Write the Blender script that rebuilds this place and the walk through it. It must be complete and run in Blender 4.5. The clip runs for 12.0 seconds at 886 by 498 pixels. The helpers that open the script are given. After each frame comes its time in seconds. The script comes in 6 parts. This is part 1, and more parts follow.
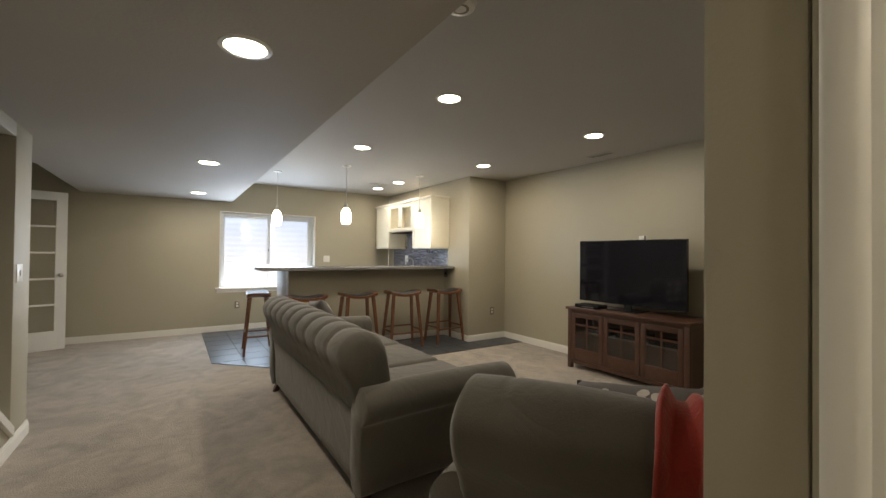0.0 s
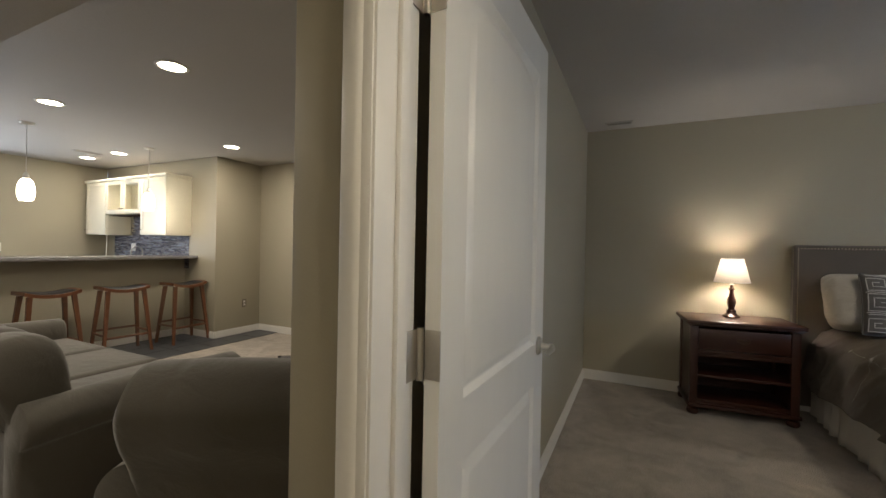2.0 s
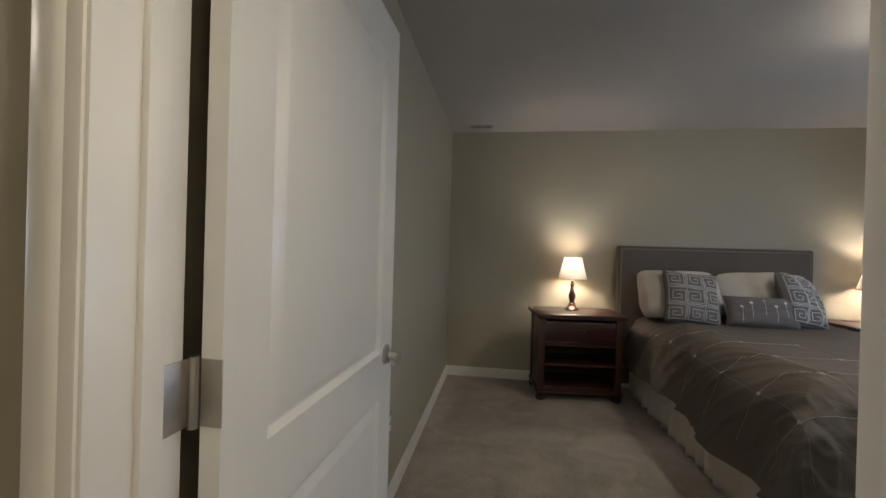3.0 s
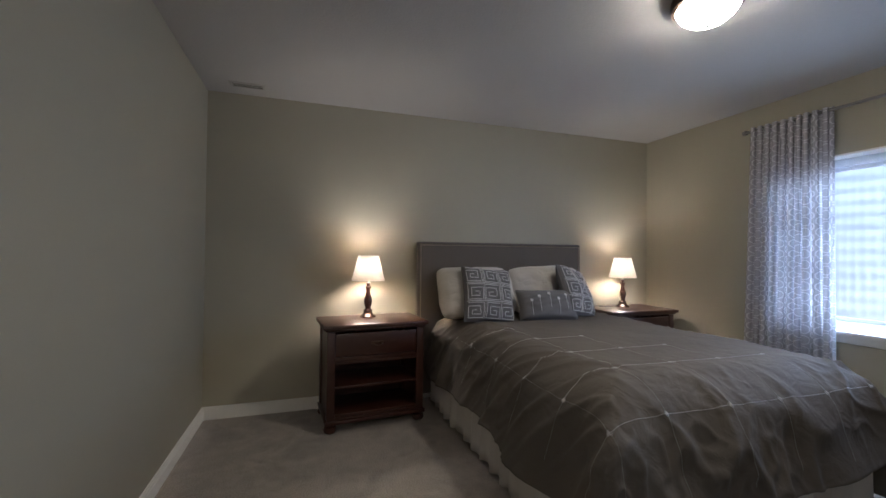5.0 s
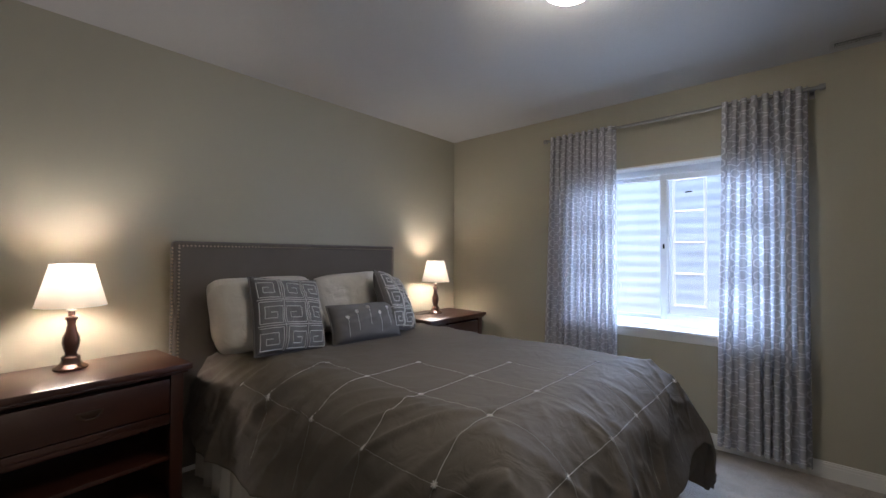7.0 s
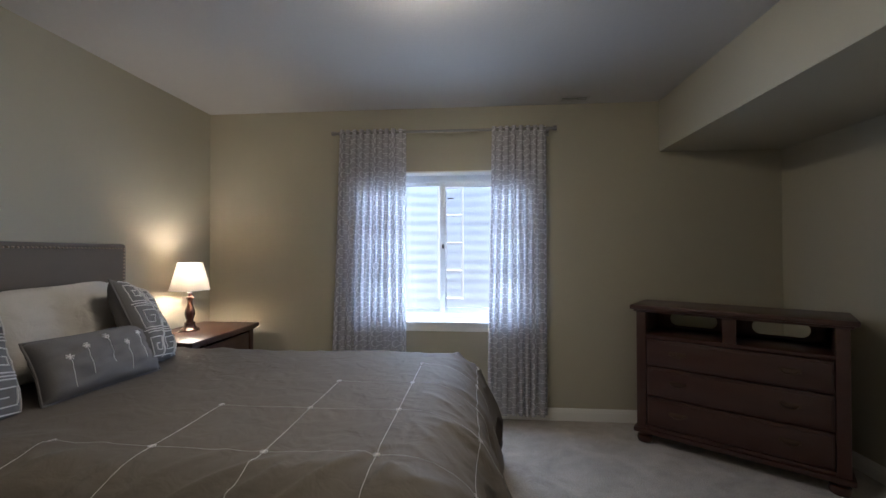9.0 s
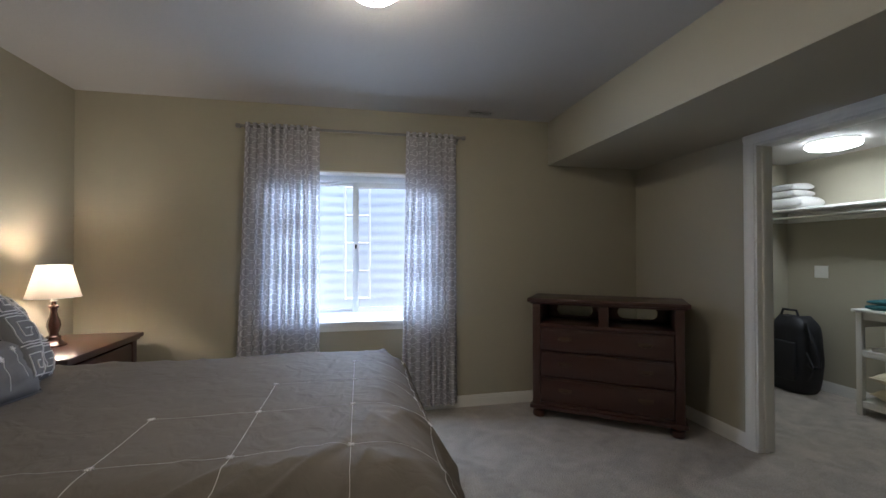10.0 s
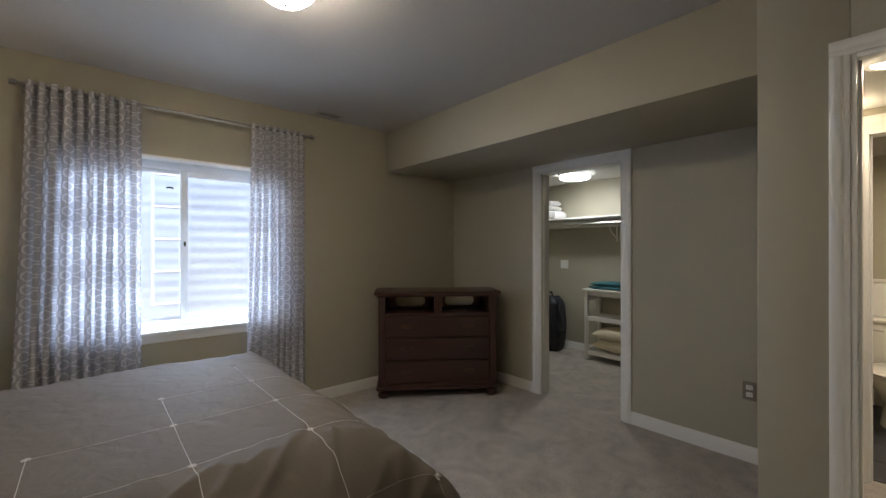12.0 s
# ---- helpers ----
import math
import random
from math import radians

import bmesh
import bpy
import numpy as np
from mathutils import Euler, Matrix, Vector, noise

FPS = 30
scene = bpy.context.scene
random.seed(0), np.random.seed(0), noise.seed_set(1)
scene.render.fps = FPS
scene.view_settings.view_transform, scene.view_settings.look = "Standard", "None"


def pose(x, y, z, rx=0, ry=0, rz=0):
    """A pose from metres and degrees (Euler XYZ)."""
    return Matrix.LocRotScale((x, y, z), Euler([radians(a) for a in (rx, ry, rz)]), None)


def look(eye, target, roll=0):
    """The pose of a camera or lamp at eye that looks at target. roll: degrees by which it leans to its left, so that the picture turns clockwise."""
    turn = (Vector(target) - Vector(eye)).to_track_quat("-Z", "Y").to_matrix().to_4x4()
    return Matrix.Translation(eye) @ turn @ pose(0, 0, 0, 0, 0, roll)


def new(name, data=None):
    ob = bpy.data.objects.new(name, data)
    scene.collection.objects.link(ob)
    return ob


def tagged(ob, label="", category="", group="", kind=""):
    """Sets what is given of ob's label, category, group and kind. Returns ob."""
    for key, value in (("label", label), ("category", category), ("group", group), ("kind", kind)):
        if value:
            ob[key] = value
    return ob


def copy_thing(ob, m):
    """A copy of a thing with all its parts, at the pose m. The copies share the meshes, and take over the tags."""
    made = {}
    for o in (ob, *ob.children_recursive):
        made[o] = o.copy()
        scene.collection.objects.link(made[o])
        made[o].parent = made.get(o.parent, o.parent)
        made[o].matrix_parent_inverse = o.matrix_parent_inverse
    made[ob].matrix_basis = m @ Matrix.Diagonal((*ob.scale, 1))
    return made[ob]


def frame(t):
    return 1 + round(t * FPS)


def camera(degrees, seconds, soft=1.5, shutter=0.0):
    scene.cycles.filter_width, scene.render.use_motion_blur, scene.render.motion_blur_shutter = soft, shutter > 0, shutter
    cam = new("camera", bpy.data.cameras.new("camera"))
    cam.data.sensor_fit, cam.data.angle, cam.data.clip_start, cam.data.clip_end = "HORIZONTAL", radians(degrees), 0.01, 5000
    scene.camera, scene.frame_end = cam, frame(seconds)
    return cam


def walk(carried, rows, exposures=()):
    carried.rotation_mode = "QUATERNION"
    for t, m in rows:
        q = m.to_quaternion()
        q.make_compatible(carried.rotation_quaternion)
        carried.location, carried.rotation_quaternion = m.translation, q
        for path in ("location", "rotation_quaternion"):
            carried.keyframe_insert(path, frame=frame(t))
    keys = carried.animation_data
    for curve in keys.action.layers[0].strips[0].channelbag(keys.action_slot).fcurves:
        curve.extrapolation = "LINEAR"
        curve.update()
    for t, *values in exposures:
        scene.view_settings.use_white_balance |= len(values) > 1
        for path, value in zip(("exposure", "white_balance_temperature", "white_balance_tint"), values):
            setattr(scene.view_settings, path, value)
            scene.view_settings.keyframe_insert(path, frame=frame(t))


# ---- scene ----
cam = camera(95.1, 12.0)
PATH = [
    (0, (0.727, 1.522, 1.295), (1.831, 3.19, 1.319), 0.6),
    (0.5, (0.676, 1.419, 1.295), (1.947, 2.963, 1.304), 0.7),
    (1, (0.685, 1.324, 1.297), (2.142, 2.694, 1.297), 1.0),
    (1.5, (0.713, 1.254, 1.299), (2.358, 2.391, 1.29), 1.1),
    (2, (0.775, 1.203, 1.289), (2.578, 2.069, 1.28), 1.1),
    (2.5, (0.842, 1.161, 1.31), (2.755, 1.742, 1.295), 1.2),
    (3, (0.955, 1.153, 1.295), (2.934, 1.438, 1.289), 1.6),
    (3.5, (1.13, 1.135, 1.275), (3.13, 1.143, 1.285), 1.2),
    (5.5, (1.811, 0.886, 1.243), (3.632, 0.059, 1.275), 0.7),
    (6, (2.006, 0.855, 1.248), (3.712, -0.189, 1.279), 0.8),
    (6.5, (2.179, 0.815, 1.277), (3.713, -0.468, 1.31), 0.4),
    (7, (2.329, 0.751, 1.28), (3.659, -0.742, 1.315), 0.2),
    (7.5, (2.467, 0.688, 1.292), (3.556, -0.99, 1.32), 0.1),
    (9.5, (2.966, 0.781, 1.304), (2.826, -1.214, 1.325), -0.1),
    (10, (3.094, 0.843, 1.305), (2.688, -1.116, 1.325), -0.1),
    (10.5, (3.234, 0.872, 1.324), (2.59, -1.021, 1.338), 0.0),
    (11, (3.404, 0.883, 1.329), (2.516, -0.909, 1.339), 0.2),
    (11.5, (3.552, 0.887, 1.334), (2.423, -0.764, 1.336), 0.2),
    (12, (3.641, 0.875, 1.318), (2.331, -0.636, 1.321), -0.0),
]
walk(cam, [(t, look(eye, target, roll)) for t, eye, target, roll in PATH], exposures=((0, 1.84, 6280, 10), (3, 1.87, 6150, 13), (5.5, 1.95, 5700, 15), (7.5, 1.95, 5850, 15), (9.5, 1.94, 6050, 13), (11.5, 1.95, 6200, 13), (12, 2.0, 6600, 14)))


# ---------------------------------------------------------------- world and light
world = bpy.data.worlds.new("sky_world")
scene.world = world
world.use_nodes = True
wn = world.node_tree.nodes
sky = wn.new("ShaderNodeTexSky")
sky.sky_type = "NISHITA"
sky.sun_disc = False
sky.sun_elevation, sky.sun_rotation = radians(75), radians(20)
wn["Background"].inputs["Strength"].default_value = 0.15
world.node_tree.links.new(sky.outputs[0], wn["Background"].inputs["Color"])


def lamp(name, kind, energy, colour, m, **more):
    data = bpy.data.lights.new(name, kind)
    data.energy, data.color = energy, colour
    if "size" in more:
        data.shape, data.size, data.size_y = "RECTANGLE", more["size"], more.get("size_y", more["size"])
    if "disk" in more:
        data.shape, data.size = "DISK", more["disk"]
    if "radius" in more:
        data.shadow_soft_size = more["radius"]
    ob = new(name, data)
    ob.matrix_world = m
    return ob


SUN = lamp("sun", "SUN", 3.9, (1.0, 0.985, 0.96), look((3, 3, 22), (3, 0, 0)))
SUN.data.angle = radians(30)
WARM, SOFTWARM, DAY, COOL = (1.0, 0.89, 0.76), (1.0, 0.88, 0.70), (0.58, 0.75, 1.0), (0.88, 0.97, 1.0)
CAN_W, PENDANT_W, TABLE_W, CLOSET_W, BATH_W = 2.5, 1.45, 3.4, 2.2, 3.6
DAY_BED_W, DAY_LIVING_W = 9.4, 13.0

# ---------------------------------------------------------------- materials


def material(name, colour, rough=0.6, metal=0.0, vary=0.12, scale=6.0, bump=0.0, bump_scale=120.0, fine=0.06, **more):
    """A surface with broad and fine variation of its colour and a fine relief."""
    mat = bpy.data.materials.new(name)
    mat.use_nodes = True
    n, l = mat.node_tree.nodes, mat.node_tree.links
    b = n["Principled BSDF"]
    b.inputs["Roughness"].default_value, b.inputs["Metallic"].default_value = rough, metal
    co = n.new("ShaderNodeTexCoord")
    broad, grain = n.new("ShaderNodeTexNoise"), n.new("ShaderNodeTexNoise")
    broad.inputs["Scale"].default_value, grain.inputs["Scale"].default_value = scale, bump_scale
    broad.inputs["Detail"].default_value, grain.inputs["Detail"].default_value = 4.0, 3.0
    stretch = n.new("ShaderNodeMapping")
    stretch.inputs["Scale"].default_value = more.get("stretch", (1, 1, 1))
    l.new(co.outputs["Object"], stretch.inputs["Vector"])
    for t in (broad, grain):
        l.new(stretch.outputs[0], t.inputs["Vector"])
    add = n.new("ShaderNodeMath")
    add.operation = "MULTIPLY_ADD"
    add.inputs[1].default_value, add.inputs[2].default_value = 2 * vary, 1 - vary
    l.new(broad.outputs["Fac"], add.inputs[0])
    add2 = n.new("ShaderNodeMath")
    add2.operation = "MULTIPLY_ADD"
    add2.inputs[1].default_value = 2 * fine
    l.new(grain.outputs["Fac"], add2.inputs[0])
    sub = n.new("ShaderNodeMath")
    sub.operation = "SUBTRACT"
    sub.inputs[1].default_value = fine
    l.new(add.outputs[0], sub.inputs[0])
    l.new(sub.outputs[0], add2.inputs[2])
    tone = add2.outputs[0]
    if "marks" in more:
        mk, am = n.new("ShaderNodeTexNoise"), n.new("ShaderNodeMath")
        mk.inputs["Scale"].default_value, mk.inputs["Detail"].default_value, mk.inputs["Distortion"].default_value = more["marks"], 2.0, 1.2
        l.new(co.outputs["Object"], mk.inputs["Vector"])
        am.operation = "MULTIPLY_ADD"
        am.inputs[1].default_value = 0.85
        l.new(mk.outputs["Fac"], am.inputs[0])
        l.new(tone, am.inputs[2])
        less = n.new("ShaderNodeMath")
        less.inputs[1].default_value = -0.425
        l.new(am.outputs[0], less.inputs[0])
        tone = less.outputs[0]
    mix = n.new("ShaderNodeVectorMath")
    mix.operation = "SCALE"
    mix.inputs[0].default_value = colour
    l.new(tone, mix.inputs["Scale"])
    l.new(mix.outputs[0], b.inputs["Base Color"])
    if bump:
        bp = n.new("ShaderNodeBump")
        bp.inputs["Strength"].default_value, bp.inputs["Distance"].default_value = bump, more.get("depth", 0.002)
        l.new(grain.outputs["Fac"], bp.inputs["Height"])
        l.new(bp.outputs[0], b.inputs["Normal"])
        if "crinkle" in more:
            cr, b2 = n.new("ShaderNodeTexNoise"), n.new("ShaderNodeBump")
            cr.inputs["Scale"].default_value, cr.inputs["Detail"].default_value, cr.inputs["Distortion"].default_value = more["crinkle"], 3.0, 0.8
            b2.inputs["Strength"].default_value, b2.inputs["Distance"].default_value = 0.4, 0.02
            l.new(co.outputs["Object"], cr.inputs["Vector"])
            l.new(cr.outputs["Fac"], b2.inputs["Height"])
            l.new(b2.outputs[0], bp.inputs["Normal"])
    if "sheen" in more:
        b.inputs["Sheen Weight"].default_value = more["sheen"]
    if "gloss" in more:
        b.inputs["Specular IOR Level"].default_value = more["gloss"]
    if "coat" in more:
        b.inputs["Coat Weight"].default_value, b.inputs["Coat Roughness"].default_value = more["coat"], 0.15
    return mat


def wood(name, colour, rough=0.35, coat=0.3):
    mat = material(name, colour, rough, vary=0.3, scale=3.0, bump=0.08, bump_scale=40.0, fine=0.22, stretch=(1.0, 6.0, 6.0), coat=coat, depth=0.0008)
    return mat


def glowing(name, colour, strength, base=(0.85, 0.85, 0.82)):
    mat = bpy.data.materials.new(name)
    mat.use_nodes = True
    b = mat.node_tree.nodes["Principled BSDF"]
    b.inputs["Base Color"].default_value = (*base, 1)
    b.inputs["Emission Color"].default_value, b.inputs["Emission Strength"].default_value = (*colour, 1), strength
    return mat


def glass(name, colour=(1, 1, 1), rough=0.0):
    mat = bpy.data.materials.new(name)
    mat.use_nodes = True
    b = mat.node_tree.nodes["Principled BSDF"]
    b.inputs["Base Color"].default_value = (*colour, 1)
    b.inputs["Transmission Weight"].default_value, b.inputs["Roughness"].default_value, b.inputs["IOR"].default_value = 1.0, rough, 1.45
    return mat


def see_through(name, colour, amount):
    """A fine net: part of the light goes straight through its holes."""
    mat = bpy.data.materials.new(name)
    mat.use_nodes = True
    n, l = mat.node_tree.nodes, mat.node_tree.links
    hole, mix = n.new("ShaderNodeBsdfTransparent"), n.new("ShaderNodeMixShader")
    n["Principled BSDF"].inputs["Base Color"].default_value = (*colour, 1)
    n["Principled BSDF"].inputs["Roughness"].default_value = 0.8
    mix.inputs[0].default_value = amount
    l.new(n["Principled BSDF"].outputs[0], mix.inputs[1])
    l.new(hole.outputs[0], mix.inputs[2])
    l.new(mix.outputs[0], n["Material Output"].inputs["Surface"])
    return mat


def cloth_through(name, colour, amount, pattern=False):
    """Thin cloth that lets part of the light through; with a printed lattice if asked."""
    mat = bpy.data.materials.new(name)
    mat.use_nodes = True
    n, l = mat.node_tree.nodes, mat.node_tree.links
    n.remove(n["Principled BSDF"])
    dif, tra, mix = n.new("ShaderNodeBsdfDiffuse"), n.new("ShaderNodeBsdfTranslucent"), n.new("ShaderNodeMixShader")
    mix.inputs[0].default_value = amount
    l.new(dif.outputs[0], mix.inputs[1])
    l.new(tra.outputs[0], mix.inputs[2])
    l.new(mix.outputs[0], n["Material Output"].inputs["Surface"])
    weave = n.new("ShaderNodeTexNoise")
    weave.inputs["Scale"].default_value = 400.0
    ramp = n.new("ShaderNodeMix")
    ramp.data_type = "RGBA"
    ramp.inputs["A"].default_value, ramp.inputs["B"].default_value = (*[c * 0.9 for c in colour], 1), (*[min(1, c * 1.08) for c in colour], 1)
    l.new(weave.outputs["Fac"], ramp.inputs["Factor"])
    out = ramp.outputs["Result"]
    if pattern:
        uv = n.new("ShaderNodeUVMap")
        uv.uv_map = "cloth"
        sep = n.new("ShaderNodeSeparateXYZ")
        l.new(uv.outputs[0], sep.inputs[0])
        waves = []
        for a, b in ((1.0, 0.0), (0.5, 0.866), (0.5, -0.866)):
            m1, m2, c = n.new("ShaderNodeMath"), n.new("ShaderNodeMath"), n.new("ShaderNodeMath")
            m1.operation, m2.operation, c.operation = "MULTIPLY", "MULTIPLY_ADD", "COSINE"
            m1.inputs[1].default_value, m2.inputs[1].default_value = a * 2 * math.pi / 0.066, b * 2 * math.pi / 0.066
            l.new(sep.outputs[0], m1.inputs[0])
            l.new(sep.outputs[1], m2.inputs[0])
            l.new(m1.outputs[0], m2.inputs[2])
            l.new(m2.outputs[0], c.inputs[0])
            waves.append(c)
        s1, s2 = n.new("ShaderNodeMath"), n.new("ShaderNodeMath")
        l.new(waves[0].outputs[0], s1.inputs[0])
        l.new(waves[1].outputs[0], s1.inputs[1])
        l.new(s1.outputs[0], s2.inputs[0])
        l.new(waves[2].outputs[0], s2.inputs[1])
        off, band, less = n.new("ShaderNodeMath"), n.new("ShaderNodeMath"), n.new("ShaderNodeMath")
        off.operation, band.operation, less.operation = "ADD", "ABSOLUTE", "LESS_THAN"
        off.inputs[1].default_value, less.inputs[1].default_value = 0.55, 0.34
        l.new(s2.outputs[0], off.inputs[0])
        l.new(off.outputs[0], band.inputs[0])
        l.new(band.outputs[0], less.inputs[0])
        pat = n.new("ShaderNodeMix")
        pat.data_type = "RGBA"
        l.new(less.outputs[0], pat.inputs["Factor"])
        l.new(out, pat.inputs["A"])
        pat.inputs["B"].default_value = (0.70, 0.69, 0.71, 1)
        out = pat.outputs["Result"]
    l.new(out, dif.inputs["Color"])
    l.new(out, tra.inputs["Color"])
    return mat


M = dict(
    wall=material("wall_paint", (0.40, 0.365, 0.275), 0.55, vary=0.04, scale=1.2, bump=0.25, bump_scale=160, fine=0.02, depth=0.0015),
    ceil=material("ceiling_paint", (0.47, 0.45, 0.42), 0.75, vary=0.04, scale=1.5, bump=0.5, bump_scale=70, fine=0.03, depth=0.003),
    trim=material("white_trim", (0.78, 0.76, 0.71), 0.35, vary=0.04, scale=3, bump=0.06, bump_scale=30, fine=0.02),
    door=material("white_door_paint", (0.76, 0.75, 0.71), 0.3, vary=0.04, scale=2, bump=0.05, bump_scale=45, fine=0.02, stretch=(6, 6, 1)),
    carpet=material("carpet", (0.39, 0.34, 0.285), 0.95, vary=0.22, scale=15.0, bump=1.0, bump_scale=120, fine=0.58, depth=0.012, sheen=0.2, marks=3.4),
    slate=material("slate_tile", (0.055, 0.058, 0.065), 0.38, vary=0.3, scale=5, bump=0.2, bump_scale=25, fine=0.15),
    grout=material("grout", (0.09, 0.09, 0.09), 0.9, bump=0.3),
    cherry=wood("cherry_wood", (0.046, 0.0155, 0.0095), 0.36, 0.3),
    cherry_in=wood("cherry_inside", (0.05, 0.018, 0.011), 0.5, 0.0),
    walnut=wood("stool_wood", (0.145, 0.056, 0.023), 0.35, 0.3),
    console=wood("console_wood", (0.082, 0.036, 0.021), 0.4, 0.25),
    leather=material("black_leather", (0.02, 0.019, 0.02), 0.5, vary=0.2, bump=0.2, bump_scale=90),
    sofa=material("grey_upholstery", (0.094, 0.084, 0.068), 0.9, vary=0.14, scale=4, bump=0.4, bump_scale=220, fine=0.12, sheen=0.25, crinkle=8.0),
    headboard=material("taupe_linen", (0.128, 0.108, 0.090), 0.9, vary=0.12, scale=5, bump=0.4, bump_scale=260, fine=0.14, sheen=0.3),
    comforter=material("grey_comforter", (0.150, 0.129, 0.107), 0.75, vary=0.1, scale=3, bump=0.25, bump_scale=300, fine=0.08, crinkle=11.0, gloss=0.25),
    pillow=material("white_pillowcase", (0.58, 0.54, 0.49), 0.85, vary=0.06, scale=4, bump=0.15, bump_scale=200, crinkle=13.0),
    cushion=material("grey_cushion", (0.15, 0.14, 0.135), 0.85, vary=0.1, bump=0.3, bump_scale=260, fine=0.1),
    thread=material("white_thread", (0.72, 0.70, 0.68), 0.7, vary=0.1, scale=60),
    skirt=material("bed_skirt_cloth", (0.62, 0.58, 0.52), 0.9, vary=0.06, bump=0.2, bump_scale=200),
    red=material("red_throw", (0.31, 0.026, 0.015), 0.9, vary=0.2, scale=9, bump=0.6, bump_scale=150, fine=0.2, sheen=0.3, crinkle=12.0),
    teal=material("teal_towel", (0.03, 0.12, 0.135), 0.95, vary=0.2, bump=0.8, bump_scale=160, fine=0.2),
    cream=material("cream_pillow", (0.66, 0.58, 0.42), 0.85, vary=0.06, bump=0.2),
    towel=material("white_towel", (0.72, 0.70, 0.68), 0.95, vary=0.06, bump=0.5, bump_scale=180),
    black=material("black_nylon", (0.014, 0.014, 0.018), 0.6, vary=0.3, bump=0.3, bump_scale=200),
    plastic=material("black_plastic", (0.012, 0.012, 0.013), 0.25, vary=0.1),
    screen=material("screen", (0.008, 0.008, 0.012), 0.06, vary=0.05),
    plate=material("outlet_plate", (0.22, 0.19, 0.15), 0.4, vary=0.05),
    ivory=material("white_plastic", (0.75, 0.74, 0.70), 0.35, vary=0.03),
    nickel=material("brushed_nickel", (0.62, 0.60, 0.56), 0.28, 1.0, vary=0.06, scale=20, bump=0.05, bump_scale=200),
    bronze=material("dark_bronze", (0.11, 0.075, 0.055), 0.28, 0.9, vary=0.15, scale=10),
    lampwood=material("lamp_bronze_wood", (0.075, 0.033, 0.022), 0.22, 0.35, vary=0.2, scale=12, coat=0.5),
    cabinet=material("cream_cabinet", (0.80, 0.75, 0.60), 0.35, vary=0.04, bump=0.03, bump_scale=60),
    counter=material("grey_laminate", (0.22, 0.21, 0.205), 0.25, vary=0.25, scale=30, fine=0.15, bump_scale=200),
    porcelain=material("porcelain", (0.80, 0.77, 0.70), 0.08, vary=0.02),
    vinyl=material("white_vinyl", (0.78, 0.80, 0.82), 0.35, vary=0.02),
    # one well steel twice: daylight's blue tinted in, then lightened for daylight glare
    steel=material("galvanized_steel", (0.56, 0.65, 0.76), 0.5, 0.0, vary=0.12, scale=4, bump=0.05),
    steel_daylit=material("daylit_galvanized_steel", (0.90, 0.90, 0.89), 0.5, 0.0, vary=0.06, scale=4, bump=0.05),
    gravel=material("gravel", (0.35, 0.33, 0.31), 0.9, vary=0.3, scale=20, bump=0.9, bump_scale=40, depth=0.02),
    concrete=material("concrete", (0.42, 0.41, 0.39), 0.9, vary=0.1, bump=0.4, bump_scale=60),
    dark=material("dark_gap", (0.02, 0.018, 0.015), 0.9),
    nail=material("antique_nail", (0.42, 0.34, 0.27), 0.3, 0.9, vary=0.1),
    braid=material("grey_braid", (0.62, 0.60, 0.57), 0.8, vary=0.1, scale=60),
    duct=material("duct_shadow", (0.09, 0.085, 0.075), 0.9),
    vent_slat=material("vent_paint", (0.40, 0.38, 0.34), 0.5, vary=0.05),
    rod=material("grey_steel_rod", (0.30, 0.29, 0.28), 0.35, 0.9, vary=0.06, scale=20),
    hinge=material("satin_nickel", (0.50, 0.47, 0.42), 0.45, 0.9, vary=0.06, scale=20),
    can=glowing("can_glow", (1.0, 0.86, 0.62), 8),
    pend=glowing("pendant_glow", (1.0, 0.88, 0.66), 2.6),
    dome=glowing("dome_glow", (1.0, 0.89, 0.69), 19.5),
    disc=glowing("closet_glow", (0.90, 0.98, 1.0), 3.2),
    sconce=glowing("sconce_glow", (1.0, 0.86, 0.6), 2.4),
    bulb=glowing("bulb_glow", (1.0, 0.80, 0.52), 14),
    glass=glass("clear_glass"),
    screen_mesh=see_through("insect_mesh", (0.30, 0.32, 0.34), 0.92),
    shade=cloth_through("lamp_shade_cloth", (0.78, 0.69, 0.57), 0.058),
    curtain=cloth_through("curtain_cloth", (0.47, 0.46, 0.48), 0.25, True),
)

# ---------------------------------------------------------------- mesh helpers


def box(bm, x0, x1, y0, y1, z0, z1):
    r = bmesh.ops.create_cube(bm, size=1.0)["verts"]
    bmesh.ops.scale(bm, verts=r, vec=(x1 - x0, y1 - y0, z1 - z0))
    bmesh.ops.translate(bm, verts=r, vec=((x0 + x1) / 2, (y0 + y1) / 2, (z0 + z1) / 2))
    return r


def boxes(*rows, bevel=0.0, seg=2):
    bm = bmesh.new()
    for r in rows:
        box(bm, *r)
    if bevel:
        bmesh.ops.bevel(bm, geom=bm.edges[:], offset=bevel, segments=seg, affect="EDGES", profile=0.5, clamp_overlap=True)
    return bm


